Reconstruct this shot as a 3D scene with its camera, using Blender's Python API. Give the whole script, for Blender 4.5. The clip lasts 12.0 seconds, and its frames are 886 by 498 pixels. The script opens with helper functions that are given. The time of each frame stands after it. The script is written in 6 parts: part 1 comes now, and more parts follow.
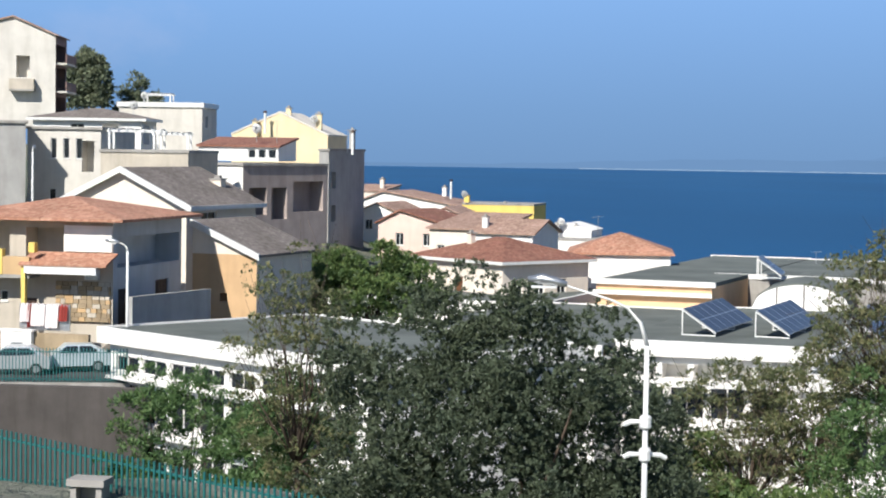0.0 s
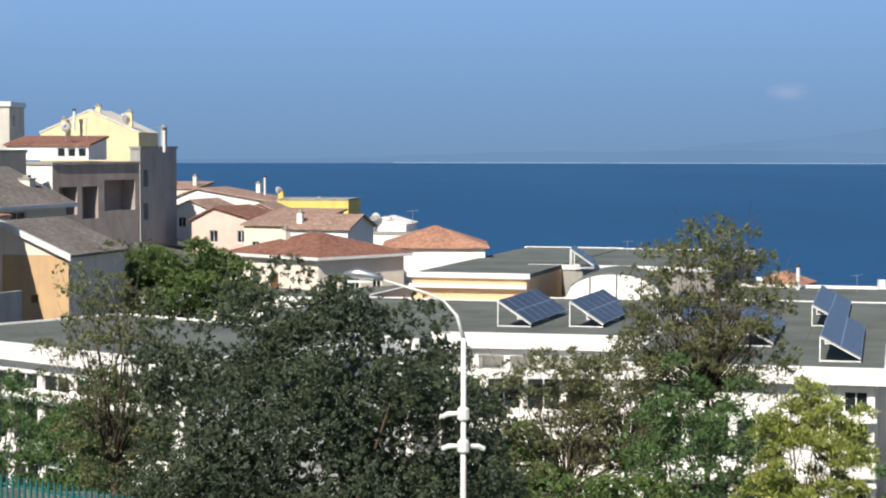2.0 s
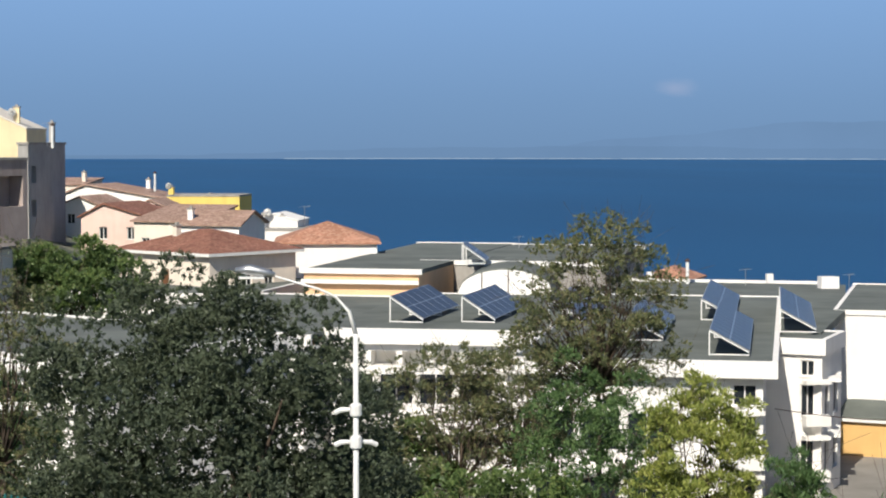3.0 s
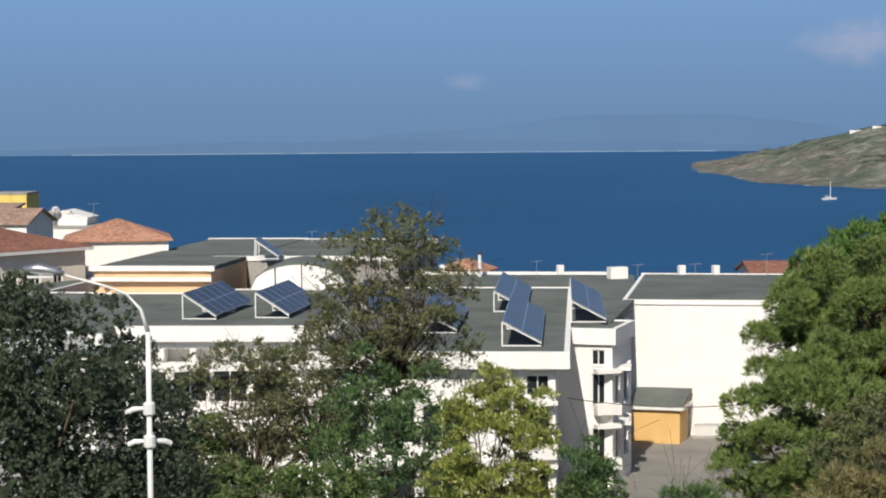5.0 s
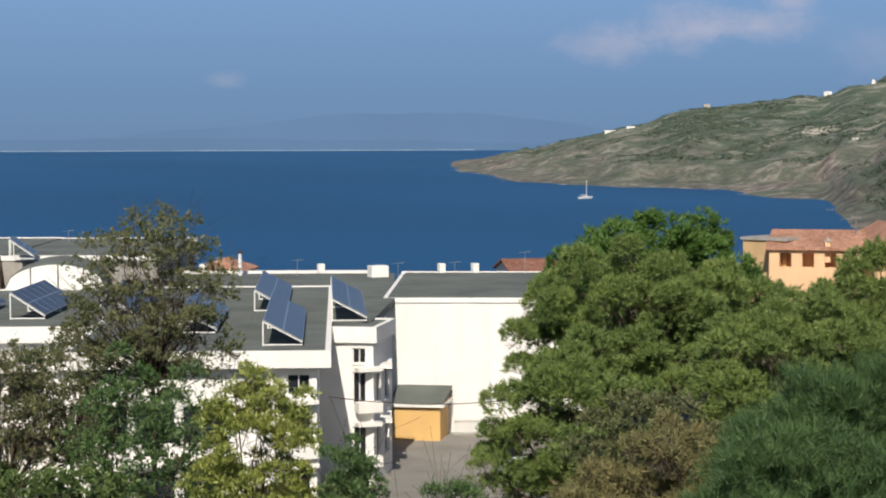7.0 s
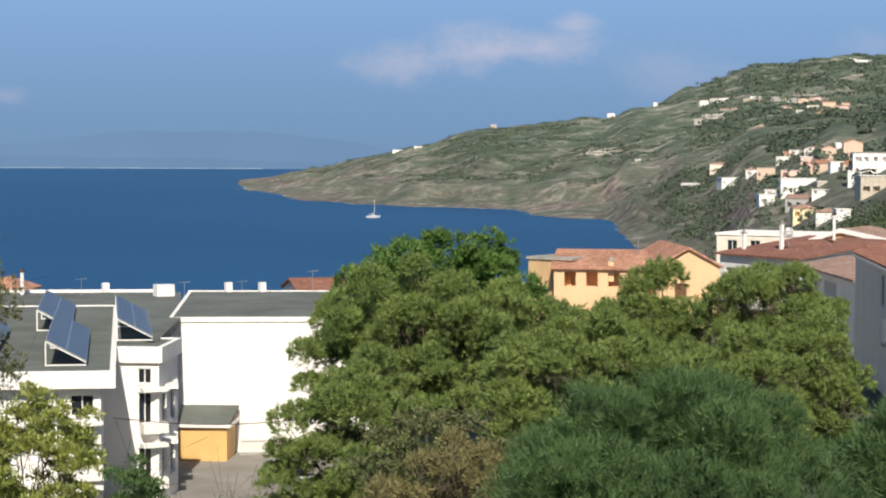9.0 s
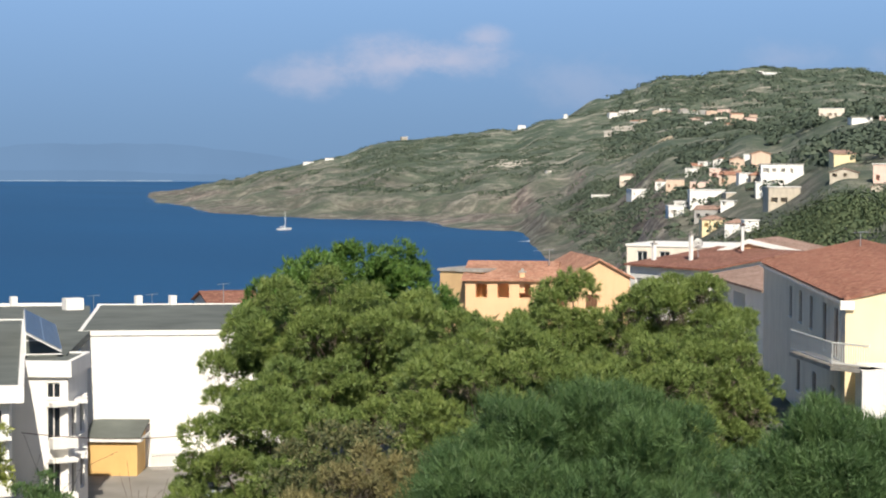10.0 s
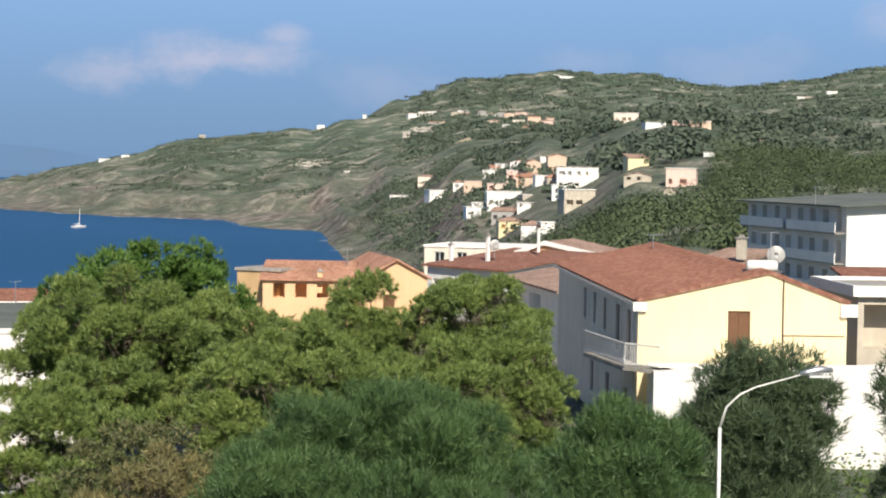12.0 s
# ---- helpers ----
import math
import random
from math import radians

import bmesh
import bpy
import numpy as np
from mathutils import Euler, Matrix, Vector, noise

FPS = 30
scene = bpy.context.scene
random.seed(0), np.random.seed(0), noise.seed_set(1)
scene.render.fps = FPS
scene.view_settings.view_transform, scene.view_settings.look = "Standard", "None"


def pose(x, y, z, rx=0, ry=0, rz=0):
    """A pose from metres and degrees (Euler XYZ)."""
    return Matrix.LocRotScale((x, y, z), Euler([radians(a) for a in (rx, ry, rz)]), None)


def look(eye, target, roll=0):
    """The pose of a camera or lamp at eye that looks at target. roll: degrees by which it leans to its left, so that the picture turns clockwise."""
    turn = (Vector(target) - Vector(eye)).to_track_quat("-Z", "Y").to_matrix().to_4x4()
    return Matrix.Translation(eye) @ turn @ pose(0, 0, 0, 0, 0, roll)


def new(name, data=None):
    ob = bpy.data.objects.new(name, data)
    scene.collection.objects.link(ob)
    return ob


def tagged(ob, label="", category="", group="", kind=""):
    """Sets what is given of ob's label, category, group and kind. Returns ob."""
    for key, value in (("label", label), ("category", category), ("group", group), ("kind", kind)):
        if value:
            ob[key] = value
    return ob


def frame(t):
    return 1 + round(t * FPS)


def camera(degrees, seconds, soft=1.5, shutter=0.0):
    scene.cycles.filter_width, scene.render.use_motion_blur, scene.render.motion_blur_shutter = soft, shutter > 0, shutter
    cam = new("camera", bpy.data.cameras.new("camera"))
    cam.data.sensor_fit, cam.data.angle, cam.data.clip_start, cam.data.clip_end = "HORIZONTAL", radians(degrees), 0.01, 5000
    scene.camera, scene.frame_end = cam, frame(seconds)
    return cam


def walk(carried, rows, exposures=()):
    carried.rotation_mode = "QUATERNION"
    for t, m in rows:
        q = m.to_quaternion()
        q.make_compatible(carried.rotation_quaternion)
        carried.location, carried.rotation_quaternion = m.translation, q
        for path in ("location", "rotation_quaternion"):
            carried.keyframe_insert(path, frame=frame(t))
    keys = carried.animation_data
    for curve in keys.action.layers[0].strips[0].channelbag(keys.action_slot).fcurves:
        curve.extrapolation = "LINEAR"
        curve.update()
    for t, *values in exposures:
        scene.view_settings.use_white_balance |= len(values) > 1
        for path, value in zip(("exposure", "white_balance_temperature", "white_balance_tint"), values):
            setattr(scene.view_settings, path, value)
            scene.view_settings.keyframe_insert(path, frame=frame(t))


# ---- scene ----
from collections import namedtuple

EYE = 40.0            # metres above the sea
cam = camera(25.98, 12.0, soft=2.0)
ROWS = [  # seconds, yaw, pitch, lean
    (0.0, 0.011, -2.919, 0.877),
    (0.5, -1.372, -2.962, 0.906),
    (1.0, -2.812, -2.981, 0.510),
    (1.5, -4.271, -2.996, 0.440),
    (2.0, -5.504, -3.029, 0.073),
    (2.5, -6.915, -3.086, -0.159),
    (3.0, -8.730, -3.154, 0.036),
    (5.0, -14.906, -3.335, -0.392),
    (5.5, -16.549, -3.383, -0.203),
    (6.0, -18.358, -3.404, -0.310),
    (6.5, -20.199, -3.422, -0.193),
    (7.0, -22.047, -3.408, -0.150),
    (9.0, -28.384, -2.832, 0.281),
    (9.5, -29.625, -2.656, 0.130),
    (10.0, -31.027, -2.462, 0.193),
    (10.5, -32.547, -2.419, 0.370),
    (11.0, -34.037, -2.396, 0.602),
    (11.5, -35.652, -2.392, 0.686),
    (12.0, -37.054, -2.407, 0.928),
]
walk(cam, [(t, pose(0, 0, EYE, 0, 0, yaw) @ pose(0, 0, 0, 90 + pitch) @ pose(0, 0, 0, 0, 0, lean)) for t, yaw, pitch, lean in ROWS],
     [(0.0, 0.34, 6130, 10), (2.5, 0.2, 6520, 10), (5.5, -0.05, 6480, 10), (7.0, -0.02, 6640, 10), (9.5, 0.25, 6780, 10), (12.0, 0.3, 6800, 10)])

# ---- sky and sun ----
SUN_BEARING, SUN_HEIGHT = -153.0, 40.0     # bearing clockwise from +y
world = bpy.data.worlds.new("sky")
scene.world = world
world.use_nodes = True
wn = world.node_tree
sky = wn.nodes.new("ShaderNodeTexSky")
sky.sky_type = "NISHITA"
sky.sun_disc = False
sky.sun_elevation, sky.sun_rotation = radians(SUN_HEIGHT), radians(SUN_BEARING)
sky.air_density, sky.dust_density, sky.ozone_density = 1.0, 0.3, 2.0
tint = wn.nodes.new("ShaderNodeMix")
tint.data_type, tint.blend_type = "RGBA", "MULTIPLY"
tint.inputs["Factor"].default_value = 1.0
tint.inputs["B"].default_value = (0.8, 0.9, 1.05, 1)
wn.links.new(sky.outputs[0], tint.inputs["A"])
wn.links.new(tint.outputs["Result"], wn.nodes["Background"].inputs["Color"])
wn.nodes["Background"].inputs["Strength"].default_value = 0.068
sun = new("sun", bpy.data.lights.new("sun", "SUN"))
sun.data.energy, sun.data.angle, sun.data.color = 5.2, radians(0.53), (1.0, 0.93, 0.82)
sb, sh = radians(SUN_BEARING), radians(SUN_HEIGHT)
sun.matrix_world = look((math.sin(sb) * math.cos(sh) * 90, math.cos(sb) * math.cos(sh) * 90, math.sin(sh) * 90 + 60), (0, 0, 60))

# ---- materials ----


def material(name, rough=0.8, metal=0.0):
    m = bpy.data.materials.new(name)
    m.use_nodes = True
    b = m.node_tree.nodes["Principled BSDF"]
    b.inputs["Roughness"].default_value, b.inputs["Metallic"].default_value = rough, metal
    return m, m.node_tree.nodes, m.node_tree.links, b


def noise_node(nodes, links, scale, detail=4.0, rough=0.6, coords="Object", stretch=None):
    tc = nodes.new("ShaderNodeTexCoord")
    n = nodes.new("ShaderNodeTexNoise")
    n.inputs["Scale"].default_value, n.inputs["Detail"].default_value, n.inputs["Roughness"].default_value = scale, detail, rough
    if stretch:
        mp = nodes.new("ShaderNodeMapping")
        mp.inputs["Scale"].default_value = stretch
        links.new(tc.outputs[coords], mp.inputs["Vector"])
        links.new(mp.outputs[0], n.inputs["Vector"])
    else:
        links.new(tc.outputs[coords], n.inputs["Vector"])
    return n


def ramp_node(nodes, links, source, stops):
    r = nodes.new("ShaderNodeValToRGB")
    while len(r.color_ramp.elements) < len(stops):
        r.color_ramp.elements.new(0.5)
    for e, (p, c) in zip(r.color_ramp.elements, stops):
        e.position, e.color = p, (*c, 1)
    links.new(source, r.inputs[0])
    return r


def mixed(nodes, links, fac, a, b, kind="MIX"):
    m = nodes.new("ShaderNodeMix")
    m.data_type, m.blend_type = "RGBA", kind
    for sock, v in (("Factor", fac), ("A", a), ("B", b)):
        target = [i for i in m.inputs if i.name == sock and (i.type == "RGBA" or sock == "Factor" and i.type == "VALUE")][0]
        if isinstance(v, (int, float)):
            target.default_value = v
        elif isinstance(v, tuple):
            target.default_value = (*v, 1)
        else:
            links.new(v, target)
    return [o for o in m.outputs if o.type == "RGBA"][0]


def bump(nodes, links, b, height, strength, distance=0.02):
    n = nodes.new("ShaderNodeBump")
    n.inputs["Strength"].default_value, n.inputs["Distance"].default_value = strength, distance
    links.new(height, n.inputs["Height"])
    links.new(n.outputs[0], b.inputs["Normal"])


def shade(c, k):
    return tuple(min(1.0, v * k) for v in c)


def plaster(name, c, worn=0.25, rough=0.85):
    """Painted render: soft blotches, rain streaks and fine grain."""
    m, n, l, b = material(name, rough)
    big = noise_node(n, l, 0.55, 5)
    streak = noise_node(n, l, 1.0, 4, stretch=(1.1, 1.1, 0.16))
    fine = noise_node(n, l, 28.0, 3)
    r1 = ramp_node(n, l, big.outputs[0], [(0.3, shade(c, 1 - worn * 0.7)), (0.62, c)])
    r2 = ramp_node(n, l, streak.outputs[0], [(0.36, (1 - worn, 1 - worn * 1.05, 1 - worn * 1.15)), (0.55, (1, 1, 1))])
    l.new(mixed(n, l, 0.45, r1.outputs[0], r2.outputs[0], "MULTIPLY"), b.inputs["Base Color"])
    bump(n, l, b, fine.outputs[0], 0.25, 0.01)
    return m


def tiles(name, c, c2, size=4.5):
    """Clay roof tiles: rows of barrels with faded, mossy and fresh ones."""
    m, n, l, b = material(name, 0.85)
    g = n.new("ShaderNodeNewGeometry")
    v = n.new("ShaderNodeTexVoronoi")
    v.inputs["Scale"].default_value = size
    l.new(g.outputs["Position"], v.inputs["Vector"])
    big = noise_node(n, l, 0.35, 5)
    r = ramp_node(n, l, v.outputs["Color"], [(0.1, shade(c, 0.72)), (0.5, c), (0.95, c2)])
    r2 = ramp_node(n, l, big.outputs[0], [(0.3, (0.62, 0.6, 0.56)), (0.6, (1, 1, 1))])
    l.new(mixed(n, l, 0.8, r.outputs[0], r2.outputs[0], "MULTIPLY"), b.inputs["Base Color"])
    bump(n, l, b, v.outputs["Distance"], 0.5, 0.05)
    return m


def plain(name, c, rough=0.6, metal=0.0, vary=0.15, scale=3.0):
    m, n, l, b = material(name, rough, metal)
    k = noise_node(n, l, scale, 4)
    r = ramp_node(n, l, k.outputs[0], [(0.3, shade(c, 1 - vary)), (0.7, shade(c, 1 + vary * 0.5))])
    l.new(r.outputs[0], b.inputs["Base Color"])
    return m


def leaves(name, dark, mid, light, gloss=0.55, back=0.25, patch=0.5):
    """Leaves: each one its own tone, some light through them."""
    m, n, l, b = material(name, gloss)
    g = n.new("ShaderNodeNewGeometry")
    r = ramp_node(n, l, g.outputs["Random Per Island"], [(0.0, dark), (0.55, mid), (1.0, light)])
    big = noise_node(n, l, patch, 3)
    r2 = ramp_node(n, l, big.outputs[0], [(0.35, (0.75, 0.8, 0.75)), (0.65, (1.12, 1.08, 0.95))])
    col = mixed(n, l, 1.0, r.outputs[0], r2.outputs[0], "MULTIPLY")
    l.new(col, b.inputs["Base Color"])
    t = n.new("ShaderNodeBsdfTranslucent")
    l.new(col, t.inputs[0])
    s = n.new("ShaderNodeMixShader")
    s.inputs[0].default_value = back
    l.new(b.outputs[0], s.inputs[1])
    l.new(t.outputs[0], s.inputs[2])
    l.new(s.outputs[0], n["Material Output"].inputs[0])
    return m


WHITE = plaster("white_render", (0.84, 0.82, 0.78), 0.09)
CREAM = plaster("cream_render", (0.82, 0.68, 0.42), 0.14)
YELLOW = plaster("yellow_render", (0.8, 0.6, 0.16), 0.15)
OCHRE = plaster("ochre_render", (0.56, 0.38, 0.2), 0.2)
APRICOT = plaster("apricot_render", (0.78, 0.5, 0.29), 0.15)
PINK = plaster("pink_render", (0.78, 0.58, 0.5), 0.15)
BEIGE = plaster("beige_render", (0.56, 0.5, 0.41), 0.3)
PALE = plaster("pale_grey_render", (0.64, 0.61, 0.55), 0.22)
# reddish wall, deepened so that the side's shade lies in the colour
SHADED_MAROON = plaster("shade_darkened_maroon_render", (0.26, 0.17, 0.15), 0.3)
IVORY = plaster("ivory_render", (0.78, 0.72, 0.62), 0.2)
GREY = plaster("grey_render", (0.42, 0.41, 0.39), 0.3)
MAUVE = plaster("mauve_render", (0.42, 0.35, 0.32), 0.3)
TAN = plaster("tan_render", (0.6, 0.4, 0.22), 0.2)
# white side walls turned blue-grey: their shade is painted into the colour
SHADED_WHITE = plaster("shade_tinted_white_render", (0.5, 0.53, 0.55), 0.2)
BUTTER = plaster("butter_yellow_render", (0.82, 0.69, 0.44), 0.1)
SHED_OCHRE = plaster("ochre_shed_render", (0.7, 0.44, 0.17), 0.15)
SHELL = plaster("shell_white_render", (0.8, 0.71, 0.6), 0.15)
CONCRETE = plaster("bare_concrete", (0.38, 0.36, 0.33), 0.4)
STONE = plaster("stone_cladding", (0.38, 0.29, 0.18), 0.5)
# brown stone taken near black to paint in the shade over this wall
SHADED_RUBBLE = plaster("shade_darkened_rubble_stone", (0.08, 0.07, 0.064), 0.5)
RED_TILE = tiles("red_roof_tiles", (0.25, 0.105, 0.07), (0.34, 0.18, 0.125))
ORANGE_TILE = tiles("orange_roof_tiles", (0.45, 0.22, 0.14), (0.55, 0.33, 0.23))
BROWN_TILE = tiles("brown_roof_tiles", (0.36, 0.23, 0.175), (0.5, 0.36, 0.29))
GREY_TILE = tiles("weathered_grey_roof", (0.2, 0.17, 0.15), (0.27, 0.24, 0.21))
FELT = plain("grey_roof_felt", (0.125, 0.14, 0.125), 0.9, 0, 0.35, 0.25)
DARK = plain("dark_timber", (0.06, 0.035, 0.025), 0.7)
BROWN = plain("brown_shutter_paint", (0.16, 0.075, 0.035), 0.55)
WHITE_PAINT = plain("white_metal_paint", (0.75, 0.75, 0.72), 0.4, 0, 0.1)
GALV = plain("galvanised_steel", (0.55, 0.56, 0.57), 0.35, 0.8, 0.15)
GLASS = plain("dark_window_glass", (0.02, 0.025, 0.03), 0.06, 0, 0.1)
PANEL = plain("solar_cell_blue", (0.034, 0.04, 0.064), 0.28, 0, 0.3, 0.6)
ASPHALT = plain("asphalt", (0.06, 0.058, 0.058), 0.9, 0, 0.3, 0.4)
YARD = plain("worn_concrete_yard", (0.25, 0.235, 0.21), 0.9, 0, 0.25, 0.3)
BARK = plain("bark", (0.09, 0.065, 0.045), 0.9, 0, 0.4, 2.0)
# fence green made darker than its paint, with shade put into it
SHADED_GREEN = plain("shade_darkened_fence_green", (0.02, 0.13, 0.125), 0.45, 0, 0.25, 1.0)
TYRE = plain("tyre_rubber", (0.02, 0.02, 0.02), 0.8)

# ---- mesh helpers ----
FRONT, RIGHT, LEFT, BACK = "front", "right", "left", "back"


def spot(bearing, rng, z=0.0):
    """A place by its bearing from the viewpoint, clockwise from +y, and its range."""
    a = radians(bearing)
    return Vector((rng * math.sin(a), rng * math.cos(a), z))


def boxed(bm, x0, x1, y0, y1, z0, z1, m=None):
    v = [bm.verts.new(p if m is None else m @ Vector(p)) for p in ((x0, y0, z0), (x1, y0, z0), (x1, y1, z0), (x0, y1, z0), (x0, y0, z1), (x1, y0, z1), (x1, y1, z1), (x0, y1, z1))]
    for q in ((3, 2, 1, 0), (4, 5, 6, 7), (0, 1, 5, 4), (1, 2, 6, 5), (2, 3, 7, 6), (3, 0, 4, 7)):
        bm.faces.new([v[i] for i in q])


def face(bm, *pts):
    bm.faces.new([bm.verts.new(p) for p in pts])


def slab(bm, pts, down):
    """A thick sheet over the polygon pts, thickened by down metres straight below."""
    top = [bm.verts.new(p) for p in pts]
    low = [bm.verts.new((p[0], p[1], p[2] - down)) for p in pts]
    bm.faces.new(top)
    bm.faces.new(low[::-1])
    for i in range(len(pts)):
        j = (i + 1) % len(pts)
        bm.faces.new((top[i], low[i], low[j], top[j]))


def tube(bm, points, radii, sides=8):
    """A tapering tube along points."""
    rings = []
    for i, p in enumerate(points):
        p = Vector(p)
        d = (Vector(points[min(i + 1, len(points) - 1)]) - Vector(points[max(i - 1, 0)])).normalized()
        a = d.orthogonal().normalized()
        c = d.cross(a)
        rings.append([bm.verts.new(p + radii[i] * (a * math.cos(k * math.tau / sides) + c * math.sin(k * math.tau / sides))) for k in range(sides)])
    for r0, r1 in zip(rings, rings[1:]):
        for k in range(sides):
            bm.faces.new((r0[k], r0[(k + 1) % sides], r1[(k + 1) % sides], r1[k]))
    bm.faces.new(rings[0][::-1])
    bm.faces.new(rings[-1])


def thing(name, m, label, category, group="", kind=""):
    ob = tagged(new(name), label, category, group, kind)
    ob.empty_display_size = 0.2
    ob.matrix_world = m
    return ob


def part(name, bm, mat, parent=None, label="", smooth=False):
    me = bpy.data.meshes.new(name)
    if isinstance(bm, bmesh.types.BMesh):
        bmesh.ops.recalc_face_normals(bm, faces=bm.faces)
        bm.to_mesh(me)
        bm.free()
    else:
        me = bm
    if mat and not me.materials:
        me.materials.append(mat)
    if smooth:
        me.polygons.foreach_set("use_smooth", [True] * len(me.polygons))
    ob = new(name, me)
    if parent:
        ob.parent = parent
    return tagged(ob, label)


def box_part(name, dims, mat, parent, label=""):
    bm = bmesh.new()
    boxed(bm, *dims)
    return part(name, bm, mat, parent, label)


# ---- houses ----
Opening = namedtuple("Opening", "side u z w h kind")
SHUTTER, PANE, LOGGIA, DOOR = "shutter", "pane", "loggia", "door"


def facade(bm, o, u, n, width, z0, z1, openings, deep):
    """One outer wall with its openings cut through and their reveals turned inwards. u: along, n: outwards."""
    us = sorted({0.0, width, *[v for q in openings for v in (q.u, q.u + q.w)]})
    zs = sorted({z0, z1, *[v for q in openings for v in (q.z, q.z + q.h)]})
    at = lambda a, z, d=0.0: o + u * a - n * d + Vector((0, 0, z))
    for a0, a1 in zip(us, us[1:]):
        for c0, c1 in zip(zs, zs[1:]):
            if not any(q.u <= (a0 + a1) / 2 <= q.u + q.w and q.z <= (c0 + c1) / 2 <= q.z + q.h for q in openings):
                face(bm, at(a0, c0), at(a1, c0), at(a1, c1), at(a0, c1))
    for q in openings:
        d = 1.5 if q.kind == LOGGIA else deep
        a0, a1, c0, c1 = q.u, q.u + q.w, q.z, q.z + q.h
        for p, r in (((a0, c0), (a1, c0)), ((a1, c0), (a1, c1)), ((a1, c1), (a0, c1)), ((a0, c1), (a0, c0))):
            face(bm, at(*p), at(*r), at(*r, d), at(*p, d))
        face(bm, at(a0, c0, d), at(a1, c0, d), at(a1, c1, d), at(a0, c1, d))


def window_part(parent, o, u, n, q, shutter, frame_mat):
    """A window or a door in its opening: frame, leaf or panes, sill."""
    at = lambda a, z, d: o + u * a - n * d + Vector((0, 0, z))
    m = Matrix((u, -n, (0, 0, 1))).transposed().to_4x4()
    m.translation = at(q.u, q.z, 0)
    name = "door" if q.kind == DOOR else "window"
    bm = bmesh.new()
    e = 0.06
    for d in ((0, e, 0.1, 0.2, 0, q.h), (q.w - e, q.w, 0.1, 0.2, 0, q.h), (e, q.w - e, 0.1, 0.2, q.h - e, q.h), (e, q.w - e, 0.1, 0.2, 0, e)):
        boxed(bm, *d, m)
    if q.kind == PANE and q.w > 0.7:
        boxed(bm, q.w / 2 - 0.03, q.w / 2 + 0.03, 0.1, 0.2, e, q.h - e, m)
    frame_ob = part(name, bm, shutter if q.kind in (SHUTTER, DOOR) else frame_mat, parent)
    bm = bmesh.new()
    if q.kind == PANE:
        boxed(bm, e, q.w - e, 0.15, 0.17, e, q.h - e, m)
        part("pane", bm, GLASS, frame_ob)
    else:
        k = max(2, int(q.w / 0.5))
        for i in range(k):
            a, c = e + (q.w - 2 * e) * i / k + 0.01, e + (q.w - 2 * e) * (i + 1) / k - 0.01
            boxed(bm, a, c, 0.12, 0.16, e, q.h - e, m)
            for j in range(int(q.h / 0.12) - 1):
                boxed(bm, a + 0.05, c - 0.05, 0.10, 0.12, e + 0.06 + j * 0.12, e + 0.13 + j * 0.12, m)
        part("shutter", bm, shutter, frame_ob)
    if q.kind != DOOR:
        bm = bmesh.new()
        boxed(bm, -0.06, q.w + 0.06, -0.07, 0.1, -0.07, -0.005, m)
        part("sill", bm, frame_mat, frame_ob)


